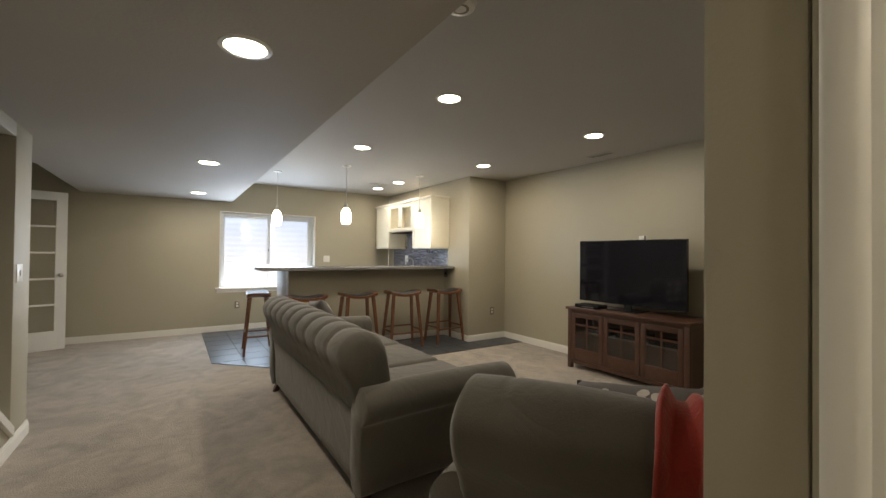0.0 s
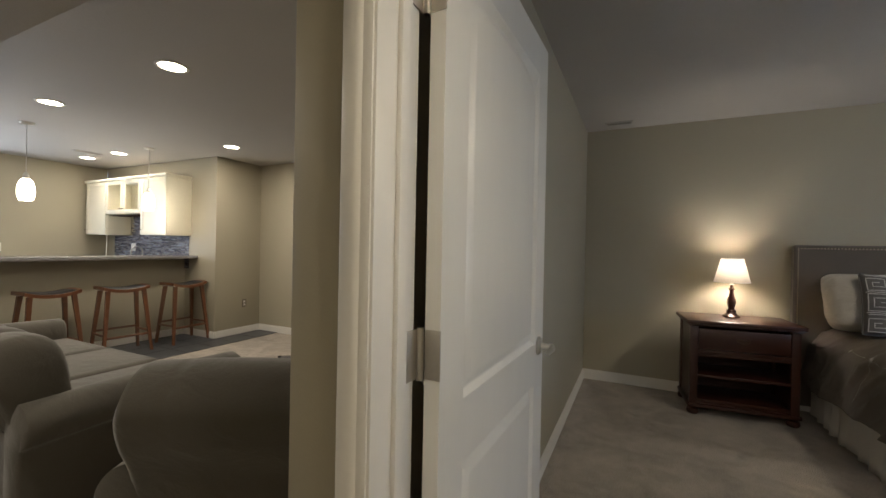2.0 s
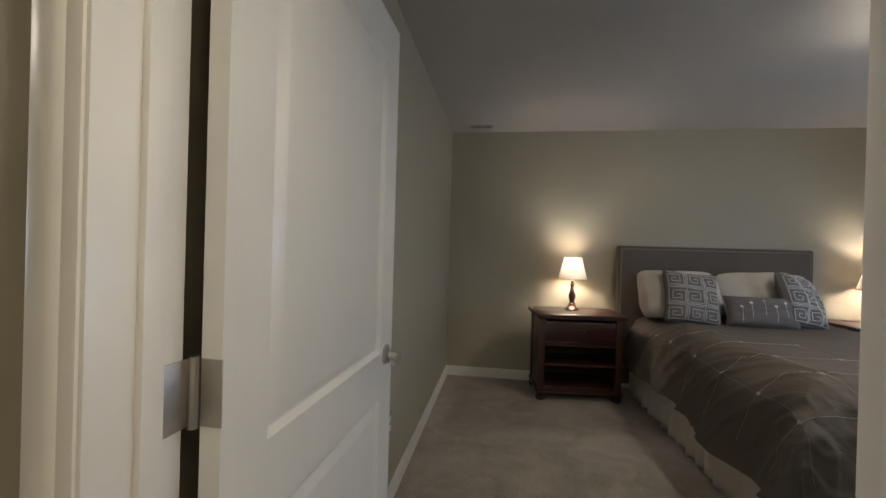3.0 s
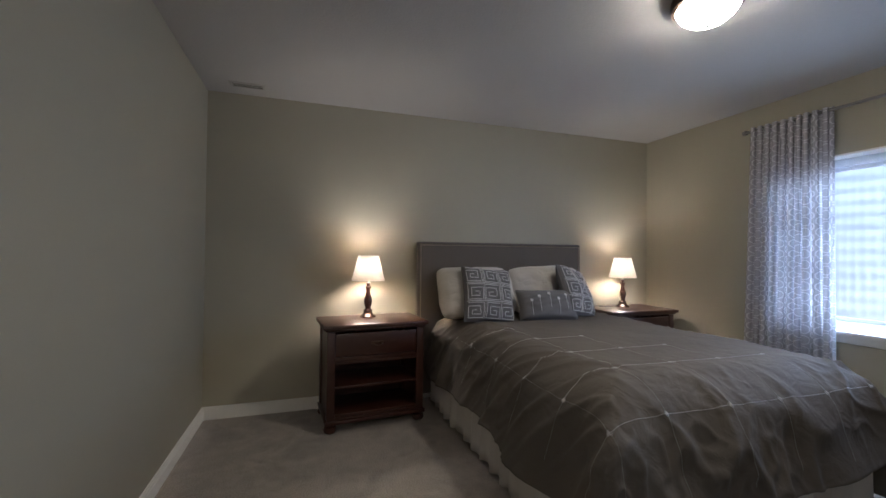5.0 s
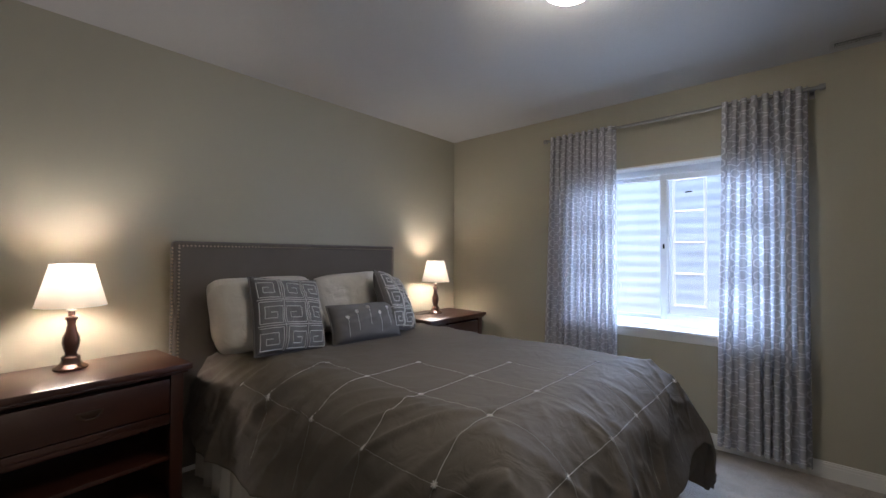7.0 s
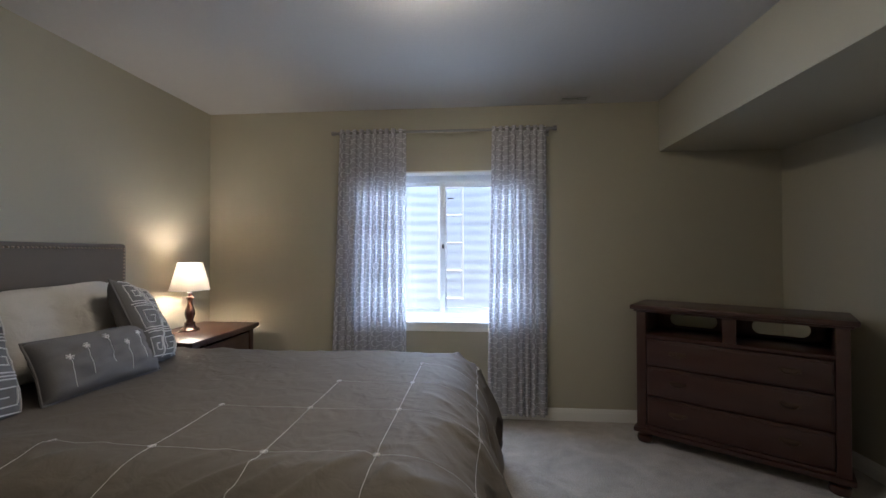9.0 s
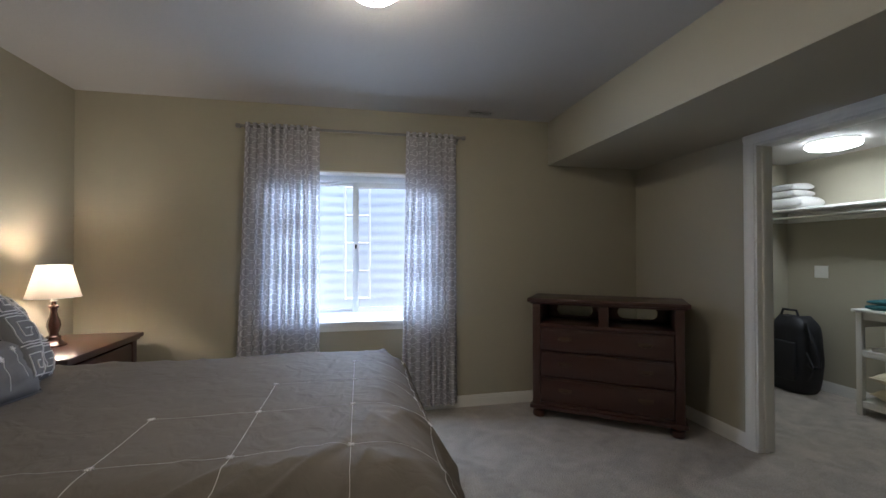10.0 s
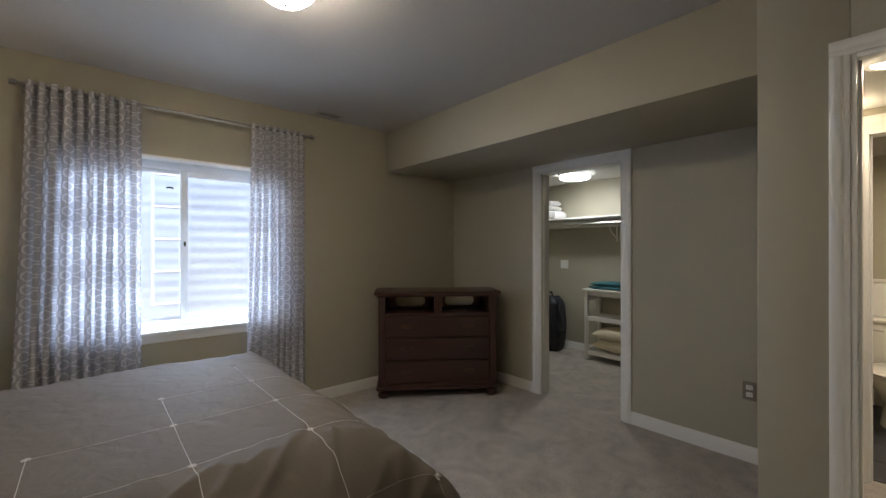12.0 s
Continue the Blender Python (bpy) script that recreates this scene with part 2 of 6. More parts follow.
def lathe(profile, seg=24, m=None):
    """A turned shape: pairs of radius and height, from bottom to top."""
    bm = bmesh.new()
    rings = []
    for r, z in profile:
        rings.append([bm.verts.new((r * math.cos(2 * math.pi * i / seg), r * math.sin(2 * math.pi * i / seg), z)) for i in range(seg)])
    for a, b in zip(rings, rings[1:]):
        for i in range(seg):
            bm.faces.new((a[i], a[(i + 1) % seg], b[(i + 1) % seg], b[i]))
    for ring, flip in ((rings[0], True), (rings[-1], False)):
        if profile[0 if flip else -1][0] > 1e-4:
            bm.faces.new(ring[::-1] if flip else ring)
    bmesh.ops.remove_doubles(bm, verts=bm.verts[:], dist=1e-5)
    if m is not None:
        bm.transform(m)
    return bm


def tube(points, radius, seg=8, bm=None, closed=False):
    """A round bar along points; radius may be one number or one for each point."""
    bm = bm or bmesh.new()
    pts = [Vector(p) for p in points]
    rings = []
    for i, p in enumerate(pts):
        if closed:
            d = pts[(i + 1) % len(pts)] - pts[i - 1]
        else:
            d = pts[min(i + 1, len(pts) - 1)] - pts[max(i - 1, 0)]
        d = d.normalized() if d.length > 1e-9 else Vector((0, 0, 1))
        side = d.cross(Vector((0, 0, 1)) if abs(d.z) < 0.9 else Vector((1, 0, 0))).normalized()
        up = side.cross(d)
        r = radius[i] if isinstance(radius, (list, tuple)) else radius
        rings.append([bm.verts.new(p + side * (r * math.cos(2 * math.pi * k / seg)) + up * (r * math.sin(2 * math.pi * k / seg))) for k in range(seg)])
    pairs = list(zip(rings, rings[1:])) + ([(rings[-1], rings[0])] if closed else [])
    for a, b in pairs:
        for k in range(seg):
            bm.faces.new((a[k], a[(k + 1) % seg], b[(k + 1) % seg], b[k]))
    if not closed:
        bm.faces.new(rings[0][::-1])
        bm.faces.new(rings[-1])
    return bm


def grid(nu, nv, fn, closed_u=False, uv=None):
    """A sheet of nu x nv points, fn(u, v) with u and v from 0 to 1. uv: fn giving cloth coordinates."""
    bm = bmesh.new()
    vs = [[bm.verts.new(fn(i / (nu - 1), j / (nv - 1))) for j in range(nv)] for i in range(nu)]
    lay = bm.loops.layers.uv.new("cloth") if uv else None
    for i in range(nu - 1):
        for j in range(nv - 1):
            f = bm.faces.new((vs[i][j], vs[i + 1][j], vs[i + 1][j + 1], vs[i][j + 1]))
            if uv:
                for lp, (a, b) in zip(f.loops, ((i, j), (i + 1, j), (i + 1, j + 1), (i, j + 1))):
                    lp[lay].uv = uv(a / (nu - 1), b / (nv - 1))
    return bm


def prism(outline, z0, z1, bevel=0.0):
    """An upright prism over an outline of (x, y) pairs."""
    bm = bmesh.new()
    lo = [bm.verts.new((x, y, z0)) for x, y in outline]
    hi = [bm.verts.new((x, y, z1)) for x, y in outline]
    bm.faces.new(lo[::-1])
    bm.faces.new(hi)
    for i in range(len(lo)):
        j = (i + 1) % len(lo)
        bm.faces.new((lo[i], lo[j], hi[j], hi[i]))
    bmesh.ops.recalc_face_normals(bm, faces=bm.faces[:])
    if bevel:
        bmesh.ops.bevel(bm, geom=bm.edges[:], offset=bevel, segments=2, affect="EDGES", profile=0.5, clamp_overlap=True)
    return bm


def mesh_of(name, bm, mat, smooth=35):
    bmesh.ops.recalc_face_normals(bm, faces=bm.faces[:])
    me = bpy.data.meshes.new(name)
    bm.to_mesh(me)
    bm.free()
    me.materials.append(mat)
    if smooth:
        me.polygons.foreach_set("use_smooth", [True] * len(me.polygons))
        me.set_sharp_from_angle(angle=radians(smooth))
    return me


def part(name, bm, mat, parent, label="", smooth=35):
    ob = new(name, mesh_of(name, bm, mat, smooth))
    ob.parent = parent
    return tagged(ob, label)


def thing(name, m, label, category, group=""):
    ob = new(name)
    ob.matrix_world = m
    ob.empty_display_size = 0.1
    return tagged(ob, label, category, group)


def single(name, bm, mat, m, label, category, group="", smooth=35):
    ob = new(name, mesh_of(name, bm, mat, smooth))
    ob.matrix_world = m
    return tagged(ob, label, category, group)


def struct(name, bm, mat, label, category, smooth=35):
    ob = new(name, mesh_of(name, bm, mat, smooth))
    return tagged(ob, label, category, kind="structure")


# ---------------------------------------------------------------- plan
XB, XE, XH = 5.08, 1.478, 1.343          # headboard wall, entry wall: bedroom face and hall face
YW, YP, YL = -2.51, 1.68, 1.795         # bedroom window wall, partition: bedroom face and living face
XC, YA = 0.55, 0.444                    # closet wall face, alcove side wall
CEIL, SOFF = 2.475, 2.083
D0, D1, DTOP = 0.727, 1.622, 2.055        # bedroom doorway
C0, C1, CTOP = -1.345, -0.575, 2.02    # closet doorway
XT, YF, XK, YK = 5.06, 9.0, 4.35, 6.30  # living room: screen wall, far wall, kitchen side wall, pier face
LC, LS, XS = 2.45, 2.11, 1.50          # living ceiling, its dropped part, the drop's edge
WX0, WX1, WZ0, WZ1 = 2.42, 3.82, 0.755, 1.965     # bedroom window
LX0, LX1, LZ0, LZ1 = 1.33, 2.87, 0.70, 1.955      # living window
BX, B0, B1 = 0.33, 0.705, 1.46          # wall and doorway to the bathroom

struct("floor", boxes((-1.45, XB + 0.1, -2.75, YF + 0.1, -0.1, 0.0)), M["carpet"], "beige cut-pile carpet with traffic marks", "carpet")

struct("wall_headboard", boxes((XB, XB + 0.14, YW - 0.3, YP + 0.02, 0, CEIL)), M["wall"], "greige painted wall behind the bed", "wall")
struct("wall_bed_window", boxes((-1.35, WX0, YW - 0.26, YW, 0, CEIL), (WX1, XB, YW - 0.26, YW, 0, CEIL), (WX0, WX1, YW - 0.26, YW, 0, WZ0), (WX0, WX1, YW - 0.26, YW, WZ1, CEIL)), M["wall"], "greige painted wall round the bedroom window", "wall")
struct("wall_partition", boxes((XH, XT + 0.16, YP, YL, 0, CEIL), bevel=0.006), M["wall"], "greige painted partition with rounded corner bead", "wall")
struct("wall_entry", boxes((XH, XE, YA, D0, 0, CEIL), (XH, XE, D1, YP - 0.001, 0, CEIL), (XH, XE, D0, D1, DTOP, CEIL), bevel=0.005), M["wall"], "greige painted wall with the bedroom doorway", "wall")
struct("wall_alcove", boxes((-1.35, XH, YA, YA + 0.12, 0, CEIL)), M["wall"], "greige painted side wall of the closet alcove", "wall")
struct("wall_closet", boxes((XC - 0.12, XC, YW, C0, 0, SOFF), (XC - 0.12, XC, C1, YA, 0, SOFF), (XC - 0.12, XC, C0, C1, CTOP, SOFF)), M["wall"], "greige painted wall with the closet doorway", "wall")
struct("soffit", boxes((XC - 0.12, 1.44, YW, YA, SOFF, CEIL), bevel=0.008), M["wall"], "boxed greige soffit along the closet wall", "soffit")
struct("ceiling_bedroom", boxes((XC - 0.12, XB + 0.14, YW - 0.26, YL, CEIL, CEIL + 0.1)), M["ceil"], "textured painted bedroom ceiling", "ceiling")
struct("wall_closet_back", boxes((-1.33, -1.21, YW, YA, 0, 2.3)), M["wall"], "greige closet back wall", "wall")
struct("ceiling_closet", boxes((-1.33, XC - 0.12, YW, YA, 2.20, 2.3)), M["ceil"], "textured closet ceiling", "ceiling")

struct("wall_screen", boxes((XT, XT + 0.14, YL, YK, 0, LC)), M["wall"], "olive beige painted wall behind the television", "wall")
struct("wall_pier", boxes((XK, XT + 0.14, YK, YF, 0, LC), bevel=0.006), M["wall"], "olive beige painted pier beside the bar", "wall")
struct("wall_far", boxes((-2.0, LX0, YF, YF + 0.26, 0, LC), (LX1, XK, YF, YF + 0.26, 0, LC), (LX0, LX1, YF, YF + 0.26, 0, LZ0), (LX0, LX1, YF, YF + 0.26, LZ1, LC)), M["wall"], "olive beige painted far wall with a window", "wall")
struct("wall_stair_end", boxes((-0.25, -0.13, 5.2, 5.54, 0, LS), (-0.25, -0.13, 2.6, 5.2, 2.02, LS), (-0.25, -0.13, 2.3, 2.6, 0, LS), bevel=0.004), M["wall"], "olive beige wall end beside the stairs", "wall")
struct("wall_stair_inner", boxes((-1.5, -1.38, 2.3, 5.54, 0, LC), (-1.38, -0.25, 5.42, 5.54, 0, LC), (-1.38, -0.13, 2.18, 2.3, 0, LC)), M["wall"], "olive beige wall inside the stairwell", "wall")
struct("wall_left", boxes((-2.0, -1.88, 5.54, YF, 0, LC)), M["wall"], "olive beige painted side wall", "wall")
struct("wall_left_return", boxes((-2.0, -1.5, 5.42, 5.54, 0, LC)), M["wall"], "olive beige painted return wall", "wall")
struct("floor_far", boxes((-2.0, -1.45, 5.4, YF + 0.1, -0.1, 0.0)), M["carpet"], "beige cut-pile carpet", "carpet")
struct("ceiling_living", boxes((XS, XT + 0.14, YL, YF + 0.26, LC, LC + 0.1)), M["ceil"], "textured painted living room ceiling", "ceiling")
struct("ceiling_drop", prism([(-2.0, YA + 0.12), (XH, YA + 0.12), (XH, YL), (XS, YL), (XS, YF), (-0.38, YF), (-0.38, 5.54), (-2.0, 5.54)], LS, LC + 0.1, bevel=0.004), M["ceil"], "dropped textured ceiling with a beaded edge", "ceiling")

struct("ceiling_left", boxes((-2.0, -0.381, 5.54, YF, LC, LC + 0.1)), M["ceil"], "textured painted ceiling beyond the dropped part", "ceiling")

# hall and bathroom
struct("wall_bath", boxes((BX - 0.12, BX, YA + 0.12, B0, 0, LS), (BX - 0.12, BX, B1, 2.18, 0, LS), (BX - 0.12, BX, B0, B1, 1.985, LS)), M["wall"], "tan painted wall with the bathroom doorway", "wall")
struct("wall_bath_back", boxes((-1.5, -1.38, YA, 2.3, 0, LS)), M["wall"], "tan painted bathroom wall", "wall")
struct("wall_hall_end", boxes((-0.13, BX, 2.18, 2.3, 0, LS)), M["wall"], "tan painted hall wall", "wall")


def casing(name, axis, face, a, b, top, sign, w=0.066, t=0.018):
    """Door casing on one face of a wall: two legs and a head, each with a stepped profile."""
    ob = thing(name, pose(0, 0, 0), "white painted stepped wooden door casing", "door trim")
    ob["kind"] = "structure"

    prof = ((0.0, 0.0), (0.0, 0.45), (0.10, 0.58), (0.30, 0.62), (0.38, 0.86), (0.50, 1.0), (0.90, 1.0), (1.0, 0.8), (1.0, 0.0))

    def bar(nm, p0, p1, z0, z1, inner):
        if inner == "head":
            bm = prism([(z0 + (z1 - z0) * u, face + sign * t * v) for u, v in prof], p0, p1)
            bm.transform(Matrix(((0, 1, 0, 0), (0, 0, 1, 0), (1, 0, 0, 0), (0, 0, 0, 1))))
        else:
            o, d = (p0, p1 - p0) if inner == "low" else (p1, p0 - p1)
            bm = prism([(face + sign * t * v, o + d * u) for u, v in prof], z0, z1)
        part(nm, bm, M["trim"], ob)

    bar("casing_leg", a - w, a, 0, top, "high")
    bar("casing_leg", b, b + w, 0, top, "low")
    bar("casing_head", a - w, b + w, top, top + w, "head")
    return ob


casing("door_casing", "x", XH, D0, D1 - 0.012, DTOP, -1, w=0.058)
casing("door_casing", "x", XE, D0, D1 - 0.012, DTOP, 1, w=0.058)
casing("door_casing", "x", XC, C0, C1, CTOP, 1)
casing("door_casing", "x", BX, B0, B1, 1.985, 1, w=0.085)


def jamb(name, x0, x1, a, b, top, stop):
    ob = thing(name, pose(0, 0, 0), "white painted wooden door jamb", "door jamb")
    ob["kind"] = "structure"
    part("jamb_side", boxes((x0, x1, a, a + 0.018, 0, top), (stop, stop + 0.035, a + 0.018, a + 0.029, 0, top - 0.018), bevel=0.002), M["trim"], ob)
    part("jamb_side", boxes((x0, x1, b - 0.018, b, 0, top), (stop, stop + 0.035, b - 0.029, b - 0.018, 0, top - 0.018), bevel=0.002), M["trim"], ob)
    part("jamb_head", boxes((x0, x1, a + 0.018, b - 0.018, top - 0.018, top), bevel=0.002), M["trim"], ob)
    return ob


jm = jamb("door_jamb", XH - 0.004, XE + 0.004, D0, D1, DTOP, XE - 0.075)
part("strike_plate", boxes((XE - 0.03, XE + 0.006, D0 + 0.018, D0 + 0.021, 0.90, 0.97), bevel=0.001), M["nickel"], jm, "brushed nickel strike plate")
jamb("door_jamb", XC - 0.124, XC + 0.004, C0, C1, CTOP, XC - 0.07)
jamb("door_jamb", BX - 0.124, BX + 0.004, B0, B1, 1.985, BX - 0.07)


def baseboard(name, axis, face, a, b, sign, h=0.095):
    rows = [(0.0, h * 0.72, 0.014), (h * 0.72, h * 0.88, 0.011), (h * 0.88, h, 0.007)]
    bm = bmesh.new()
    for z0, z1, t in rows:
        f0, f1 = sorted((face, face + sign * t))
        box(bm, *((f0, f1, a, b, z0, z1) if axis == "x" else (a, b, f0, f1, z0, z1)))
    return struct(name, bm, M["trim"], "white painted moulded baseboard", "baseboard")


for row in (("x", XB, YW, YP, -1), ("y", YW, XC, XB, 1), ("y", YP, XE + 0.02, XB, -1), ("x", XC, YW, C0 - 0.066, 1), ("x", XC, C1 + 0.066, YA, 1),
            ("y", YA, XC, XE, -1), ("x", XE, YA, D0 - 0.066, 1), ("x", -1.21, YW, YA, 1), ("y", YW, -1.21, XC - 0.12, 1),
            ("x", XT, YL, YK, -1), ("y", YK, XK, XT, -1), ("x", XK, YK, 6.95, -1), ("y", YF, -1.88, XK, -1), ("y", YL, XH, XT, 1),
            ("x", XH, D1 + 0.066, YL, -1), ("x", XH, YA + 0.12, D0 - 0.066, -1), ("x", -0.13, 2.3, 5.54, 1), ("y", 5.54, -0.25, -0.13, 1), ("x", -1.88, 5.54, YF, 1)):
    baseboard("baseboard", *row)

# stair side: sloped knee wall with a white cap
bm = prism([(2.7, 1.9), (5.2, 0.10), (5.2, 0.0), (2.6, 0.0)], -0.245, -0.135)
bm.transform(Matrix(((0, 0, 1, 0), (1, 0, 0, 0), (0, 1, 0, 0), (0, 0, 0, 1))))
struct("knee_wall", bm, M["wall"], "sloped olive beige knee wall beside the stairs", "wall")
bm = prism([(2.7, 1.90), (5.2, 0.10), (5.2, 0.16), (2.7, 1.96)], -0.27, -0.11)
bm.transform(Matrix(((0, 0, 1, 0), (1, 0, 0, 0), (0, 1, 0, 0), (0, 0, 0, 1))))
struct("knee_wall_cap", bm, M["trim"], "white painted sloping stair cap", "trim")


# ---------------------------------------------------------------- windows and wells
def window(name, x0, x1, z0, z1, y, out, m_label):
    """A white sliding window in an opening; out is the outward direction along y (+1 or -1). y: the room's wall face."""
    ob = thing(name, pose(0, 0, 0), m_label, "window")
    ob["kind"] = "structure"

    def b(u0, u1, d0, d1, w0, w1):
        e = sorted((y + out * d0, y + out * d1))
        return (u0, u1, e[0], e[1], w0, w1)

    part("reveal", boxes(b(x0, x0 + 0.012, 0, 0.26, z0, z1), b(x1 - 0.012, x1, 0, 0.26, z0, z1), b(x0 + 0.012, x1 - 0.012, 0, 0.26, z1 - 0.012, z1)), M["trim"], ob)
    part("window_sill", boxes(b(x0 - 0.05, x1 + 0.05, -0.035, 0.10, z0 - 0.022, z0 + 0.004), b(x0 + 0.002, x1 - 0.002, 0.10, 0.26, z0 - 0.02, z0 + 0.003), bevel=0.004), M["trim"], ob)
    part("apron", boxes(b(x0 - 0.03, x1 + 0.03, -0.012, -0.001, z0 - 0.075, z0 - 0.024), bevel=0.003), M["trim"], ob)
    f = 0.05
    part("window_frame", boxes(b(x0 + 0.012, x0 + 0.012 + f, 0.13, 0.21, z0, z1 - 0.012), b(x1 - 0.012 - f, x1 - 0.012, 0.13, 0.21, z0, z1 - 0.012),
                               b(x0 + 0.062, x1 - 0.062, 0.13, 0.21, z0 + 0.003, z0 + f), b(x0 + 0.062, x1 - 0.062, 0.13, 0.21, z1 - 0.012 - f, z1 - 0.012), bevel=0.004), M["vinyl"], ob)
    xm = (x0 + x1) / 2
    # the sliding sash stands in front; the fixed light has a slim frame and no screen
    slide = -1 if out < 0 else 1
    for nm, u0, u1, side in (("sash", x0 + 0.062, xm + 0.025, -1), ("sash", xm - 0.025, x1 - 0.062, 1)):
        d, s = (0.138, 0.045) if side == slide else (0.176, 0.028)
        sash = part(nm, boxes(b(u0, u0 + s, d, d + 0.03, z0 + f, z1 - 0.062), b(u1 - s, u1, d, d + 0.03, z0 + f, z1 - 0.062),
                              b(u0 + s, u1 - s, d, d + 0.03, z0 + f, z0 + f + s), b(u0 + s, u1 - s, d, d + 0.03, z1 - 0.062 - s, z1 - 0.062), bevel=0.003), M["vinyl"], ob)
        pane = part("pane", boxes(b(u0 + s - 0.004, u1 - s + 0.004, d + 0.012, d + 0.016, z0 + f + s - 0.004, z1 - 0.058 - s)), M["glass"], sash, "clear glass pane")
        pane.visible_shadow = False
        if side == slide and out < 0:
            net = part("insect_screen", boxes(b(u0 + 0.01, u1 - 0.01, 0.205, 0.2065, z0 + f, z1 - 0.062)), M["screen_mesh"], ob, "fine grey insect screen")
            net.visible_shadow = False
    part("latch", boxes(b(xm - 0.006, xm + 0.006, 0.127, 0.14, (z0 + z1) / 2 - 0.018, (z0 + z1) / 2 + 0.018), bevel=0.002), M["plastic"], ob, "dark sash latch")
    return ob


window("window_bedroom", WX0, WX1, WZ0, WZ1, YW, -1, "white vinyl sliding window with a deep sill")
window("window_living", LX0, LX1, LZ0, LZ1, YF, 1, "white vinyl sliding window with a deep sill")


def well(name, cx, y, out, r, z0, z1, mat="steel"):
    """A corrugated steel window well, half round, open above."""
    def ring(rad):
        def fn(u, v):
            a = math.pi * u
            z = z0 + (z1 - z0) * v
            rr = rad + 0.0013 * math.sin(2 * math.pi * z / 0.105)
            return (cx + rr * 1.25 * math.cos(a), y + out * rr * math.sin(a), z)
        return fn
    ob = thing(name, pose(0, 0, 0), "half-round corrugated galvanized steel window well", "window well")
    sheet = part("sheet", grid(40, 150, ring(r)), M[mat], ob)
    sol = sheet.modifiers.new("thick", "SOLIDIFY")
    sol.thickness = 0.004
    return ob


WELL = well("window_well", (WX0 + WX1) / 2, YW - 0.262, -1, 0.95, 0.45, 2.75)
# the far well's overexposed daylight is put into its paler steel colour
well("window_well", (LX0 + LX1) / 2, YF + 0.262, 1, 1.25, 0.45, 2.15, "steel_daylit")


def rungs():
    """The escape ladder that hangs in the bedroom's window well."""
    ob = thing("escape_ladder", pose(3.11, YW - 1.0, 0), "white metal escape ladder hooked in the window well", "ladder")
    for x in (-0.125, 0.125):
        part("rail", tube([(x, 0, 0.82), (x, 0, 2.7)], 0.013), M["vinyl"], ob)
    for k in range(7):
        part("rung", tube([(-0.125, 0, 0.83 + 0.29 * k), (0.125, 0, 0.83 + 0.29 * k)], 0.011), M["vinyl"], ob)
    part("hook", tube([(-0.028, 0.014, 1.872), (0.0, 0.018, 1.878), (0.028, 0.014, 1.872)], 0.008, 8), M["plastic"], ob, "small dark hook")
    return ob


rungs()
struct("well_gravel", boxes((WX0 - 0.6, WX1 + 0.6, YW - 1.4, YW - 0.262, 0.40, 0.5)), M["gravel"], "grey gravel at the bottom of the well", "gravel")
struct("well_gravel_far", boxes((LX0 - 0.95, LX1 + 0.95, YF + 0.262, YF + 1.7, 0.40, 0.5)), M["gravel"], "grey gravel at the bottom of the well", "gravel")
for dz in (0.98, 1.33, 1.68):
    lamp("bedroom_window_daylight", "AREA", DAY_BED_W / 3, DAY, look(((WX0 + WX1) / 2, YW - 0.068, dz), ((WX0 + WX1) / 2, YW + 1.5, dz - 0.75)), size=1.3, size_y=0.24)
lamp("living_window_daylight", "AREA", DAY_LIVING_W, (0.68, 0.82, 1.0), look(((LX0 + LX1) / 2, YF + 0.03, 1.33), ((LX0 + LX1) / 2, YF - 2, 1.1)), size=1.4, size_y=1.1)

